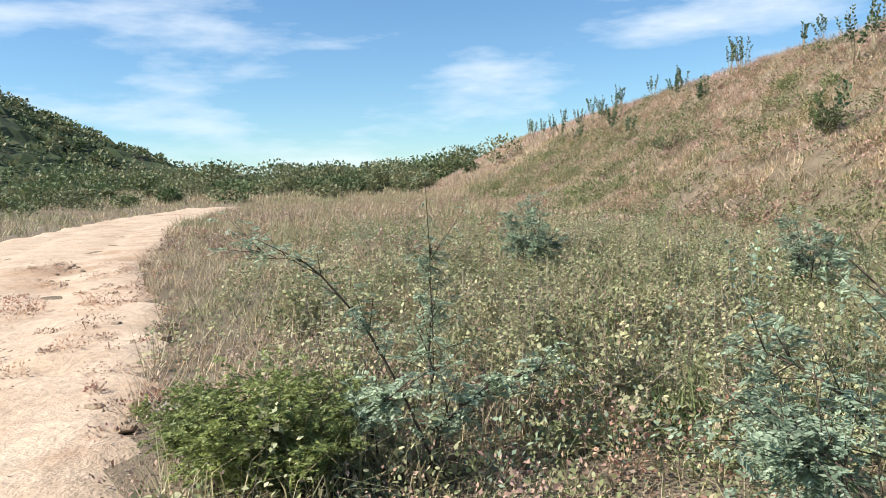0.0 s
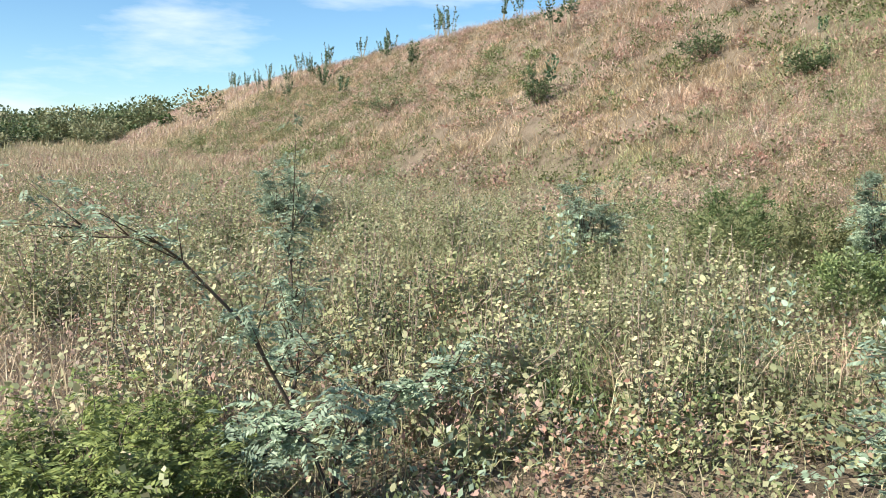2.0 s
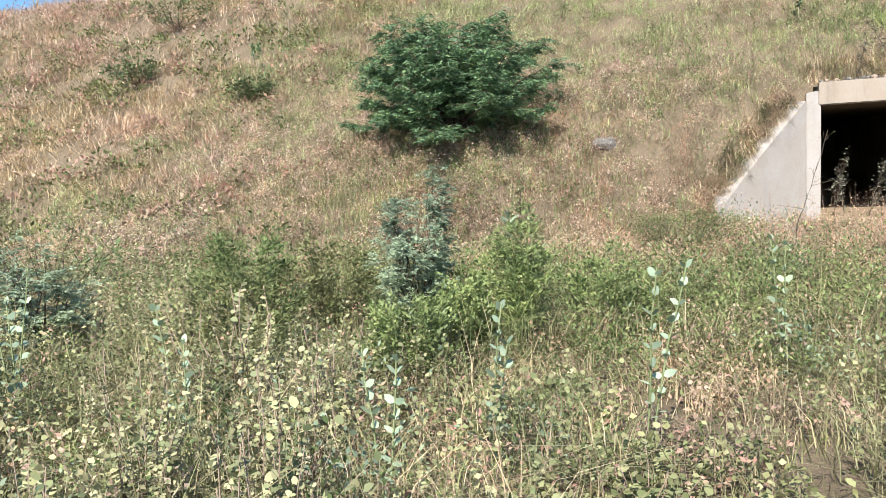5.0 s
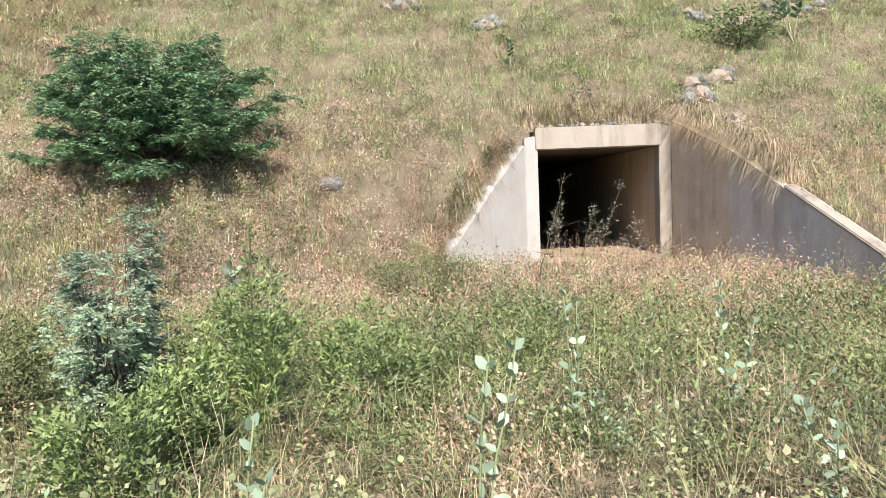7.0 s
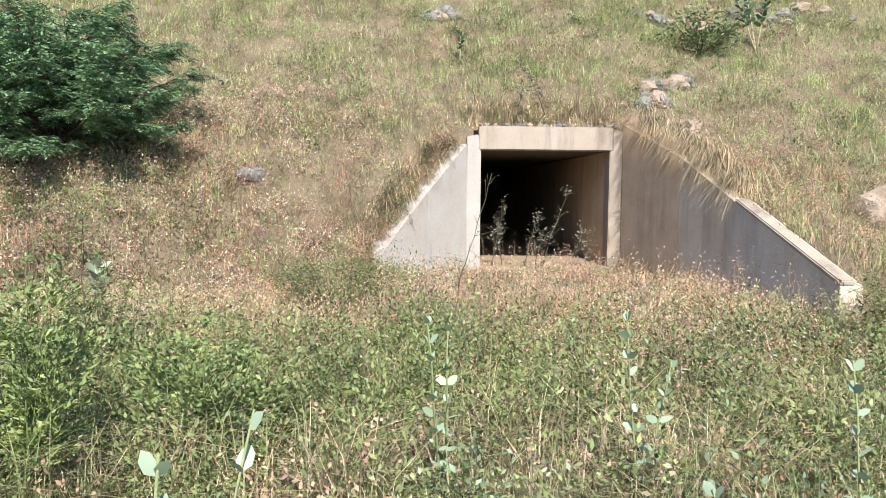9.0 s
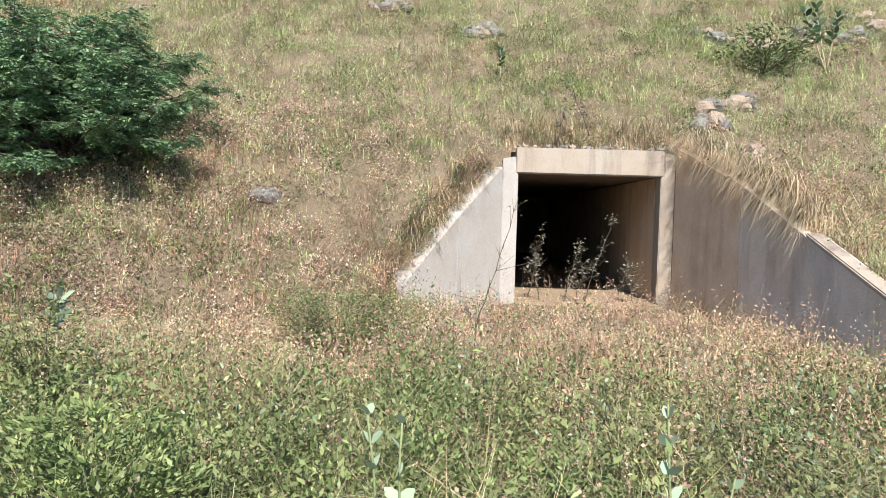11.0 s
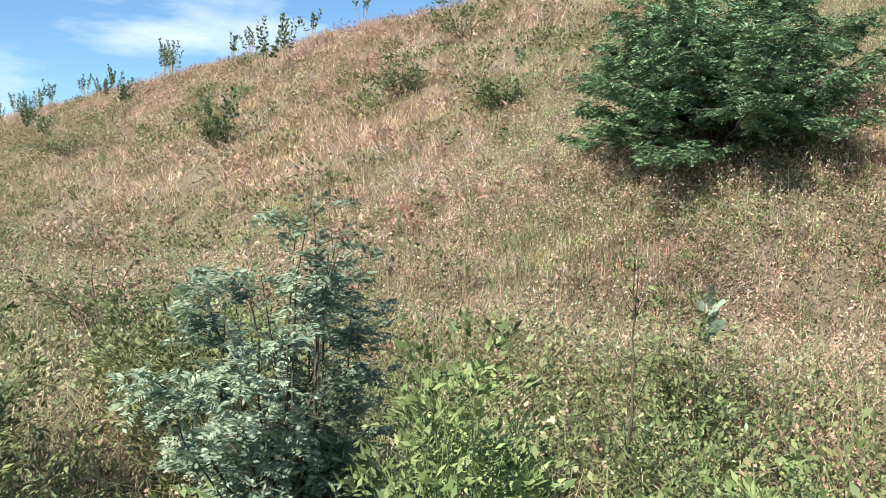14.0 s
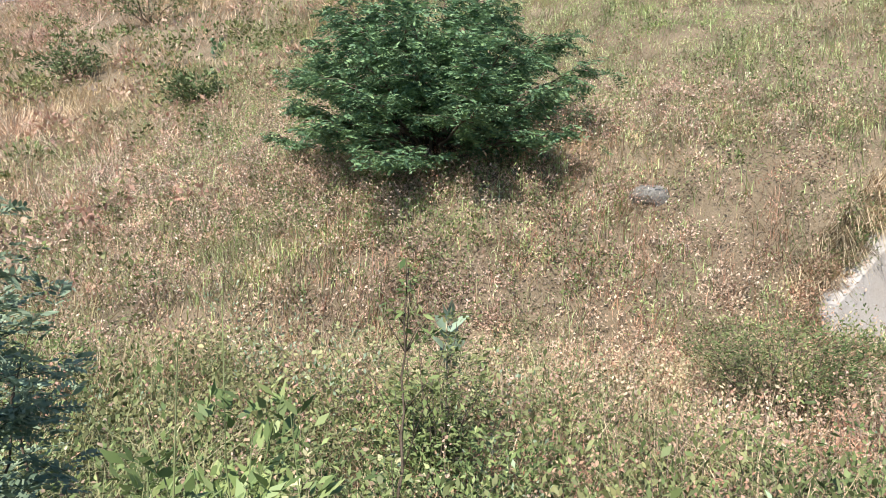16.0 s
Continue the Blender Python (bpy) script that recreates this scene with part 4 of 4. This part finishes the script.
def leafy_bush(h, r, stems, leaf, label):
    """A round-leaved weed bush: many upright stems, small broad leaves thinning towards the tips."""
    ob = tagged(new("leafy_weed_bush"), label, "weed bush")
    lines, B, D, S = [], [], [], []
    for i in range(stems):
        a, ln = rng.uniform(0, 2 * np.pi), r * rng.uniform(.1, 1)
        hh = h * rng.uniform(.45, 1.0) * (1.1 - .45 * ln / r)
        u = np.linspace(0, 1, 5)
        pts = np.stack([np.cos(a) * ln * u ** .7, np.sin(a) * ln * u ** .7, hh * u], -1)
        pts[1:] += rng.normal(0, .015, (4, 3))
        lines.append((pts, .005, .002))
        m = int(34 * hh / .7)
        t = rng.uniform(.12, 1, m) ** .9
        q = rng.uniform(0, 6.28, m)
        out = np.stack([np.cos(q), np.sin(q), rng.normal(.1, .4, m)], -1)
        o = np.stack([np.interp(t, u, pts[:, c]) for c in range(3)], -1)
        B.append(o + out * (.07 * (1.05 - t) * rng.uniform(0, 1, m))[:, None])
        D.append(out)
        S.append(leaf * rng.uniform(.6, 1.25, m) * (1.15 - .55 * t))
    tagged(part("stem", tube_mesh("stem", lines, M_TWIG, 3), ob), kind="stuff")
    z = np.concatenate(S)
    v, k = leaves(np.concatenate(B), np.concatenate(D), z, z * .8, "round", .12)
    tagged(part("foliage", flat_mesh("foliage", v, k, M_PALE), ob), kind="stuff")
    return ob


BUSHES = [leafy_bush(h, r, st, lf, "bushy round-leaved weed with pale dusty leaves") for h, r, st, lf in ((1.0, .38, 20, .046), (.8, .42, 22, .044), (1.15, .26, 13, .042), (.6, .4, 20, .05))]
spots = [(-2.9, -14.6), (-3.5, -14.5), (-4.1, -14.7), (-3.6, -13.4), (-4.4, -13.0), (-3.0, -12.9), (-2.2, -12.6), (-3.3, -12.2), (-4.4, -12.0), (-5.2, -13.6), (-5.5, -12.4), (-6.4, -13.2), (-2.7, -11.8)]
rows = np.random.default_rng(21)
while len(spots) < 74:
    x, y = rows.uniform(-12, 1.5), rows.uniform(-15.0, -9.6)
    if off_trail(np.array([x]), np.array([y]), 1.0)[0] and not on_track(x, y, .5) and lump(x, y, .6, 1.1) > -.35 and rows.uniform(0, 1) < (1 if x < -2 or y < -10.8 else .35):
        spots.append((x, y))
for i, (x, y) in enumerate(spots):
    kind = BUSHES[i % 4]
    spot = pose(x, y, float(height(x, y)) - .02, 0, 0, 67 * i) @ Matrix.Scale(.85 + .3 * ((i * 7) % 10) / 10, 4)
    if i < 4:
        kind.matrix_basis = spot
    else:
        copy_thing(kind, spot)
spire = leafy_bush(1.35, .16, 5, .04, "tall slender round-leaved weed with pale leaves")
for i, (x, y) in enumerate(((-3.9, -13.2), (-2.6, -12.7), (-3.1, -12.4), (-4.7, -12.5), (-3.3, -11.6), (-4.0, -11.3), (-5.6, -11.9), (-2.7, -11.3), (-5.0, -10.7), (-6.6, -12.2), (-4.2, -10.3), (-7.2, -11.0), (-6.0, -10.8), (-3.3, -10.6))):
    spot = pose(x, y, float(height(x, y)) - .02, 0, 0, 53 * i) @ Matrix.Scale(.7 + .3 * ((i * 3) % 7) / 6, 4)
    if i:
        copy_thing(spire, spot)
    else:
        spire.matrix_basis = spot
low = leafy_bush(.36, .34, 18, .062, "low round-leaved weed with broad pale leaves")
low.matrix_basis = pose(-2.1, -12.6, float(height(-2.1, -12.6)) - .02)
for i, (x, y) in enumerate(((-2.5, -12.35), (-1.95, -12.1), (-2.55, -12.95), (-2.35, -13.4), (-2.9, -12.6), (-.5, -13.3), (-.9, -12.9), (.1, -13.7), (-.3, -12.8), (.6, -13.5), (-.5, -12.3), (-2.5, -11.7), (-1.6, -15.2), (.1, -12.0), (-2.0, -11.4), (-.1, -11.4), (-1.55, -11.1), (-1.6, -10.7), (-.25, -11.0), (-.2, -10.6), (-1.9, -11.0), (.25, -10.8), (-2.4, -10.3), (-2.85, -10.45), (-3.2, -10.1), (-3.6, -10.4), (-2.9, -9.5), (-3.4, -9.6), (.3, -10.1), (.7, -9.8))):
    copy_thing(low, pose(x, y, float(height(x, y)) - .02, 0, 0, 71 * i))


milkweed((-3.64, -5.57), .98, 1, 5, .21, M_CALO, "single pale blue-green broad-leaved milkweed", bare=.68)
for (x, y), h in (((-1.58, -10.6), 1.2), ((-2.3, -10.6), .8), ((-2.5, -11.3), .7), ((-.15, -8.9), .9), ((-.95, -8.8), .95), ((.4, -9.6), .8), ((-.1, -9.9), .7), ((-4.6, -11.2), 1.0), ((-5.1, -10.8), .9), ((-3.7, -11.0), .8)):
    milkweed((x, y), h, 2, 9, .068, M_CALO, "pale leafy milkweed stalk among green herbs", spread=.22, bare=.25, stalk=M_GREENSTALK)
for (x, y), h, st in (((-57.6, 5.5), 2.0, 7), ((-54, 5.4), 2.2, 6), ((-60, 4.5), 2.0, 8), ((-45.3, 6.2), 1.5, 7), ((-39, 7.2), 1.9, 6), ((-40.5, 7.8), 2.0, 6), ((-26.5, 5.0), 2.3, 8),
                      ((-25.6, 5.1), 2.1, 6), ((-29.7, 9.1), 1.5, 4), ((-26.9, 9.7), 2.0, 4), ((-38.5, 4.4), 1.6, 8), ((-20.0, -.1), 1.3, 4), ((-64, 4.0), 2.0, 7), ((-70, 5.0), 2.2, 7),
                      ((-50, 8.2), 1.3, 4), ((-76, 5.5), 2.2, 7), ((-48, 3.0), 1.5, 7), ((-43, 2.2), 1.4, 7), ((-12.1, 2.4), .8, 2), ((5.4, 2.6), 1.3, 3), ((-.2, 2.2), .6, 1), ((-66, 8.2), 1.7, 5), ((-58, 7.2), 2.0, 6), ((-52.5, 7.6), 1.8, 5), ((-47.5, 7.6), 1.7, 5), ((-42, 8.0), 1.9, 5), ((-36, 8.8), 1.6, 4), ((-62, 6.2), 2.0, 6), ((-73, 7.0), 2.0, 6), ((-82, 6.0), 2.2, 7), ((-88, 7.0), 2.2, 7), ((-34.5, 9.0), 1.4, 4), ((-55, 2.8), 1.6, 6), ((-51, 4.0), 1.8, 6)):
    milkweed((x, y), h, st, 9, .2 if h > 1.2 else .13, M_CALO_DARK, "tall dark-leaved milkweed on the slope", spread=.7 if h > 1 else .15, bare=.45)


def thorn_branch(at, pts, label, leafy, mat=None, r=.014, leaf=.03, name="thorn_branch", feathery=False, side=18, reach=1.0):
    """An arching thorny branch with side twigs, and feathery leaves where it has any."""
    x, y = at
    ob = tagged(new(name), label, "branch")
    ob.matrix_basis = pose(x, y, float(height(x, y)))
    P = np.array(pts, float)
    u = np.linspace(0, 1, 14)
    s = np.linspace(0, 1, len(P))
    main = np.stack([np.interp(u, s, P[:, c]) for c in range(3)], -1) + rng.normal(0, .008, (14, 3))
    lines, tips = [(main, r, r * .25)], []
    for j in range(side):
        k = rng.integers(3, 13)
        d = unit(main[k] - main[k - 1]) + rng.normal(0, .6, 3)
        ln = reach * rng.uniform(.08, .24) * (1.2 - .05 * k)
        tw = np.stack([main[k], main[k] + d * ln * .5, main[k] + d * ln])
        lines.append((tw, r * .35, r * .12))
        tips.append(tw)
    part("stem", tube_mesh("stem", lines[:1], M_BARK, 5), ob)
    tagged(part("twig_spray", tube_mesh("twig_spray", lines[1:], M_BARK, 3), ob), kind="stuff")
    if leafy:
        T = np.array(tips)
        t = rng.uniform(.1, 1.1, (len(T), leafy, 1))
        b = (T[:, None, 0] + (T[:, None, 2] - T[:, None, 0]) * t + rng.normal(0, .022, (len(T), leafy, 3))).reshape(-1, 3)
        d = rng.normal(0, 1, b.shape) * (1, 1, .4)
        z = leaf * rng.uniform(.6, 1.3, len(b))
        v, k = fronds(b, d, z) if feathery else leaves(b, d, z, z * .4)
        tagged(part("leaves", flat_mesh("leaves", v, k, mat or M_BLUE), ob), kind="stuff")
    return ob


thorn_branch((-2.15, -14.1), [(0, 0, 0), (.03, -.28, .66), (-.02, -.6, 1.08), (-.15, -.9, 1.13)], "dark thorny branch with sparse feathery leaves", 9, leaf=.05, r=.009, reach=1.3, feathery=True)
thorn_branch((-2.85, -14.08), [(0, 0, 0), (.02, .0, .5), (-.03, .02, .75), (.0, .03, 1.08)], "upright acacia sapling with feathery side twigs", 8, leaf=.055, r=.010, feathery=True, side=34, reach=1.5)
thorn_branch((-2.2, -14.2), [(0, 0, 0), (-.02, .15, .3), (-.04, .4, .45), (-.05, .65, .48)], "low arching acacia branch with feathery leaves", 9, leaf=.07, feathery=True, side=24)
thorn_branch((-2.3, -14.4), [(0, 0, 0), (.1, -.05, .3), (.25, .0, .45), (.42, .05, .48)], "low arching acacia branch with feathery leaves", 9, leaf=.07, feathery=True, side=24)
for (x, y), pts in (((-.25, -13.1), [(0, 0, 0), (-.05, -.1, .35), (-.12, -.2, .52), (-.2, -.3, .58)]), ((-.3, -13.1), [(0, 0, 0), (-.1, -.05, .35), (-.2, -.12, .55), (-.32, -.2, .6)]),
                    ((-.12, -12.85), [(0, 0, 0), (-.1, -.15, .35), (-.25, -.35, .68), (-.45, -.55, .78)]), ((-.38, -12.65), [(0, 0, 0), (-.1, 0, .4), (-.2, -.1, .75), (-.4, -.25, .92)]),
                    ((.08, -13.1), [(0, 0, 0), (-.1, -.1, .3), (-.3, -.2, .55), (-.6, -.3, .62)]), ((-.4, -12.4), [(0, 0, 0), (-.05, 0, .3), (-.1, .0, .55), (-.15, -.1, .66)]),
                    ((-.08, -12.4), [(0, 0, 0), (0, .1, .4), (-.1, .2, .7), (-.3, .2, .85)])):
    pts = [(a, b, c * 1.2) for a, b, c in pts]
    thorn_branch((x, y), pts, "arching acacia branch with feathery grey-green leaves", 9, leaf=.052, r=.009, feathery=True, side=28, reach=1.4)
thorn_branch((-3.0, -7.43), [(0, 0, 0), (.01, .02, .4), (0, .03, .8), (.02, .0, 1.2)], "slender upright leafy spike", 12, M_GREEN, r=.008, leaf=.035, name="spike_weed")
thorn_branch((-.75, -5.2), [(0, 0, 0), (.1, .1, .5), (.25, .2, 1.0), (.4, .3, 1.5)], "thin bare twig before the wing wall", 3, M_GREEN, r=.007, leaf=.03, name="bare_twig")
for x, y, dx, hh in ((.35, .1, -.1, .8), (.7, .05, .2, .85), (1.0, .1, .4, 1.3), (.55, .2, .1, .7), (1.0, .15, -.3, .75), (1.45, .1, .2, .7), (.2, .0, .15, 1.0), (1.7, .1, -.1, .5), (.85, -.1, .1, .6)):
    thorn_branch((x, y), [(0, 0, .05), (dx * .3, 0, hh * .4), (dx * .7, -.05, hh * .75), (dx, -.1, hh)], "dusty grey-leaved twig at the culvert mouth", 7, M_DUSTY, r=.008, leaf=.05, name="mouth_weed")


# ---------------------------------------------------------------- stones
def stone(name, at, size, mat, label, seed, squash=.6, sink=.3, category="rock", floor=None):
    bm = bmesh.new()
    bmesh.ops.create_icosphere(bm, subdivisions=2, radius=1)
    off = Vector((seed * 3.1, seed * 1.7, seed))
    for v in bm.verts:
        c = v.co
        f = 1 + .5 * noise.noise(c * 1.3 + off) + .3 * noise.noise(c * 2.9 + off)
        v.co = Vector((c.x * f, c.y * f * .85, max(-.75, c.z * f * squash)))
    me = bm_mesh(name, bm, mat)
    ob = tagged(new(name, me), label, category)
    x, y = at
    ob.matrix_basis = pose(x, y, (float(height(x, y)) if floor is None else floor) + size * squash * (1 - 2 * sink) * .5, 0, 0, seed * 77) @ Matrix.Scale(size, 4)
    return ob


stone("boulder", (3.15, -.3), .2, M_STONE, "pinkish boulder in dry grass above the wing wall", 1, .9, .1)
stone("boulder", (4.95, -2.2), .28, M_STONE, "pinkish boulder beside the wing wall", 2, 1.0, .1)
stone("boulder", (-3.25, -1.3), .24, M_ROCK, "grey boulder half sunk in the slope", 3, .6, 1.3)
stone("boulder", (-.52, -1.75), .17, M_STONE, "pale stone at the wing wall's foot", 4, .8, .1)
for i in range(133):
    c = [(3.3, 1.2, .5), (2.9, .7, .35), (7.2, 4.4, 1.3), (4.1, 3.8, .8), (-.5, 4.0, .4), (-2.4, 5.2, .7), (6.0, 4.2, 1.0)][i % 7]
    a, q = rng.uniform(0, 6.28), rng.uniform(0, 1) * c[2]
    stone("rubble_stone", (c[0] + np.cos(a) * q, c[1] + np.sin(a) * q * .6), rng.uniform(.05, .19), M_ROCK if i % 3 else M_STONE, "broken grey stone of a rubble patch on the embankment", i + 5, .7, .15)
for i in range(48):
    stone("lintel_pebble", (rng.uniform(.0, 2.15), rng.uniform(.06, .28)), rng.uniform(.018, .05), M_ROCK if i % 4 else M_STONE, "small stone lying along the lintel's top", i + 60, .8, .0, "stone", 2.165)
for i in range(80):
    x = rng.uniform(-16, -1)
    near, away = track_edges(x)
    y = near - rng.uniform(0, 1) ** 2 * 3
    stone("track_clod", (x, float(y)), rng.uniform(.02, .08), M_CLOD, "clod of dry earth on the sandy track", i + 100, .5, -.4, "clod")

# ---------------------------------------------------------------- distance


def scrub_belt(name, n, area, hs, per, leaf, label, mat):
    x, y = rng.uniform(area[0], area[1], n), rng.uniform(area[2], area[3], n)
    h = rng.uniform(*hs, n)
    w = h * rng.uniform(.7, 1.2, n)
    d = unit(rng.normal(size=(n, per, 3)))
    r = rng.uniform(.3, .95, (n, per, 1)) ** .6 * (1 + .15 * np.sin(d[..., :1] * 5 + x[:, None, None]) * np.cos(d[..., 1:2] * 4))
    c = np.stack([x, y, height(x, y) + h * .5], -1)
    b = c[:, None] + d * r * np.stack([w, w, h * .55], -1)[:, None]
    keep = (b[..., 2] > height(b[..., 0], b[..., 1])).ravel()
    b = b.reshape(-1, 3)[keep]
    dd = d.reshape(-1, 3)[keep] + rng.normal(0, .7, (len(b), 3))
    s = leaf * rng.uniform(.6, 1.4, len(b))
    v, k = leaves(b, dd, s, s * .7)
    stuff(name, v, k, mat, label, "scrub")


scrub_belt("near_scrub", 115, (-135, -74, -75, 2), (.7, 2.8), 420, .32, "belt of rounded green thorn scrub", M_SCRUB)
scrub_belt("far_scrub", 100, (-215, -135, -130, 14), (2.0, 5.4), 380, .62, "distant belt of dark green trees", M_SCRUB)
scrub_belt("tall_scrub", 60, (-150, -110, -22, 6), (2.2, 4.4), 520, .40, "taller round thorn trees on the skyline", M_SCRUB)
scrub_belt("roadside_scrub", 16, (-75, -45, -48, -33), (.8, 1.6), 160, .2, "low grey-green scrub beyond the track", M_SCRUB)

hx, hy = np.meshgrid(np.linspace(-700, -150, 150), np.linspace(-620, 60, 170))
hill_z = 80 * np.exp(-.5 * ((hx + 350) ** 2 + (hy + 250) ** 2) / 95 ** 2) - 6 + 2.2 * lump(hx, hy, .11) + 1.6 * lump(hx, hy, .31, 2)
hi = np.arange(hx.size).reshape(hx.shape)
hm = bpy.data.meshes.new("hill")
hm.from_pydata(np.stack([hx, hy, hill_z], -1).reshape(-1, 3).tolist(), [], np.stack([hi[:-1, :-1], hi[:-1, 1:], hi[1:, 1:], hi[1:, :-1]], -1).reshape(-1, 4).tolist())
hm.materials.append(M_HILL)
tagged(new("hill", hm), "dark wooded hill beyond the plain", "hill", kind="structure")
n = 900
x, y = rng.uniform(-420, -190, n), rng.uniform(-400, -90, n)
z = 80 * np.exp(-.5 * ((x + 350) ** 2 + (y + 250) ** 2) / 95 ** 2) - 6
keep = z > 1
x, y, z = x[keep], y[keep], z[keep]
d = unit(rng.normal(size=(len(x), 40, 3)))
b = np.stack([x, y, z + 1.5], -1)[:, None] + d * rng.uniform(.5, 1, (len(x), 40, 1)) * np.array([2.8, 2.8, 2.2])
s = rng.uniform(1.0, 2.1, b.shape[0] * 40)
v, k = leaves(b.reshape(-1, 3), (d + rng.normal(0, .6, d.shape)).reshape(-1, 3), s, s * .7)
stuff("hill_trees", v, k, M_SCRUB, "dark green trees covering the hill", "trees")

# pale scrap of sheeting at the track's edge
bm = bmesh.new()
bmesh.ops.create_grid(bm, x_segments=14, y_segments=9, size=.5)
for w in bm.verts:
    c = w.co
    w.co = Vector((c.x * .42, c.y * .16, .05 + .05 * noise.noise(c * 5) + .03 * noise.noise(c * 13)))
bmesh.ops.solidify(bm, geom=list(bm.faces), thickness=.004)
scrap = new("plastic_scrap", bm_mesh("plastic_scrap", bm, M_CONC))
scrap.matrix_basis = pose(-3.6, -15.75, float(height(-3.6, -15.75)) + .02, 0, 0, 25)
tagged(scrap, "crumpled whitish plastic scrap beside the track", "litter")

GROUPS = {"milkweed": "milkweeds", "rubble_stone": "rubble on the embankment", "track_clod": "clods on the track", "lintel_pebble": "stones along the lintel",
          "slope_bush": "bushes on the slope", "mouth_weed": "weeds at the culvert mouth", "boulder": "boulders", "acacia_shrub": "young acacias", "herb_bush": "herb bushes",
          "thorn_branch": "thorny branches", "leafy_weed_bush": "round-leaved weed bushes"}
for ob in list(scene.objects):
    kin = ob.name.split(".")[0]
    if ob.parent is None and kin in GROUPS:
        tagged(ob, group=GROUPS[kin])
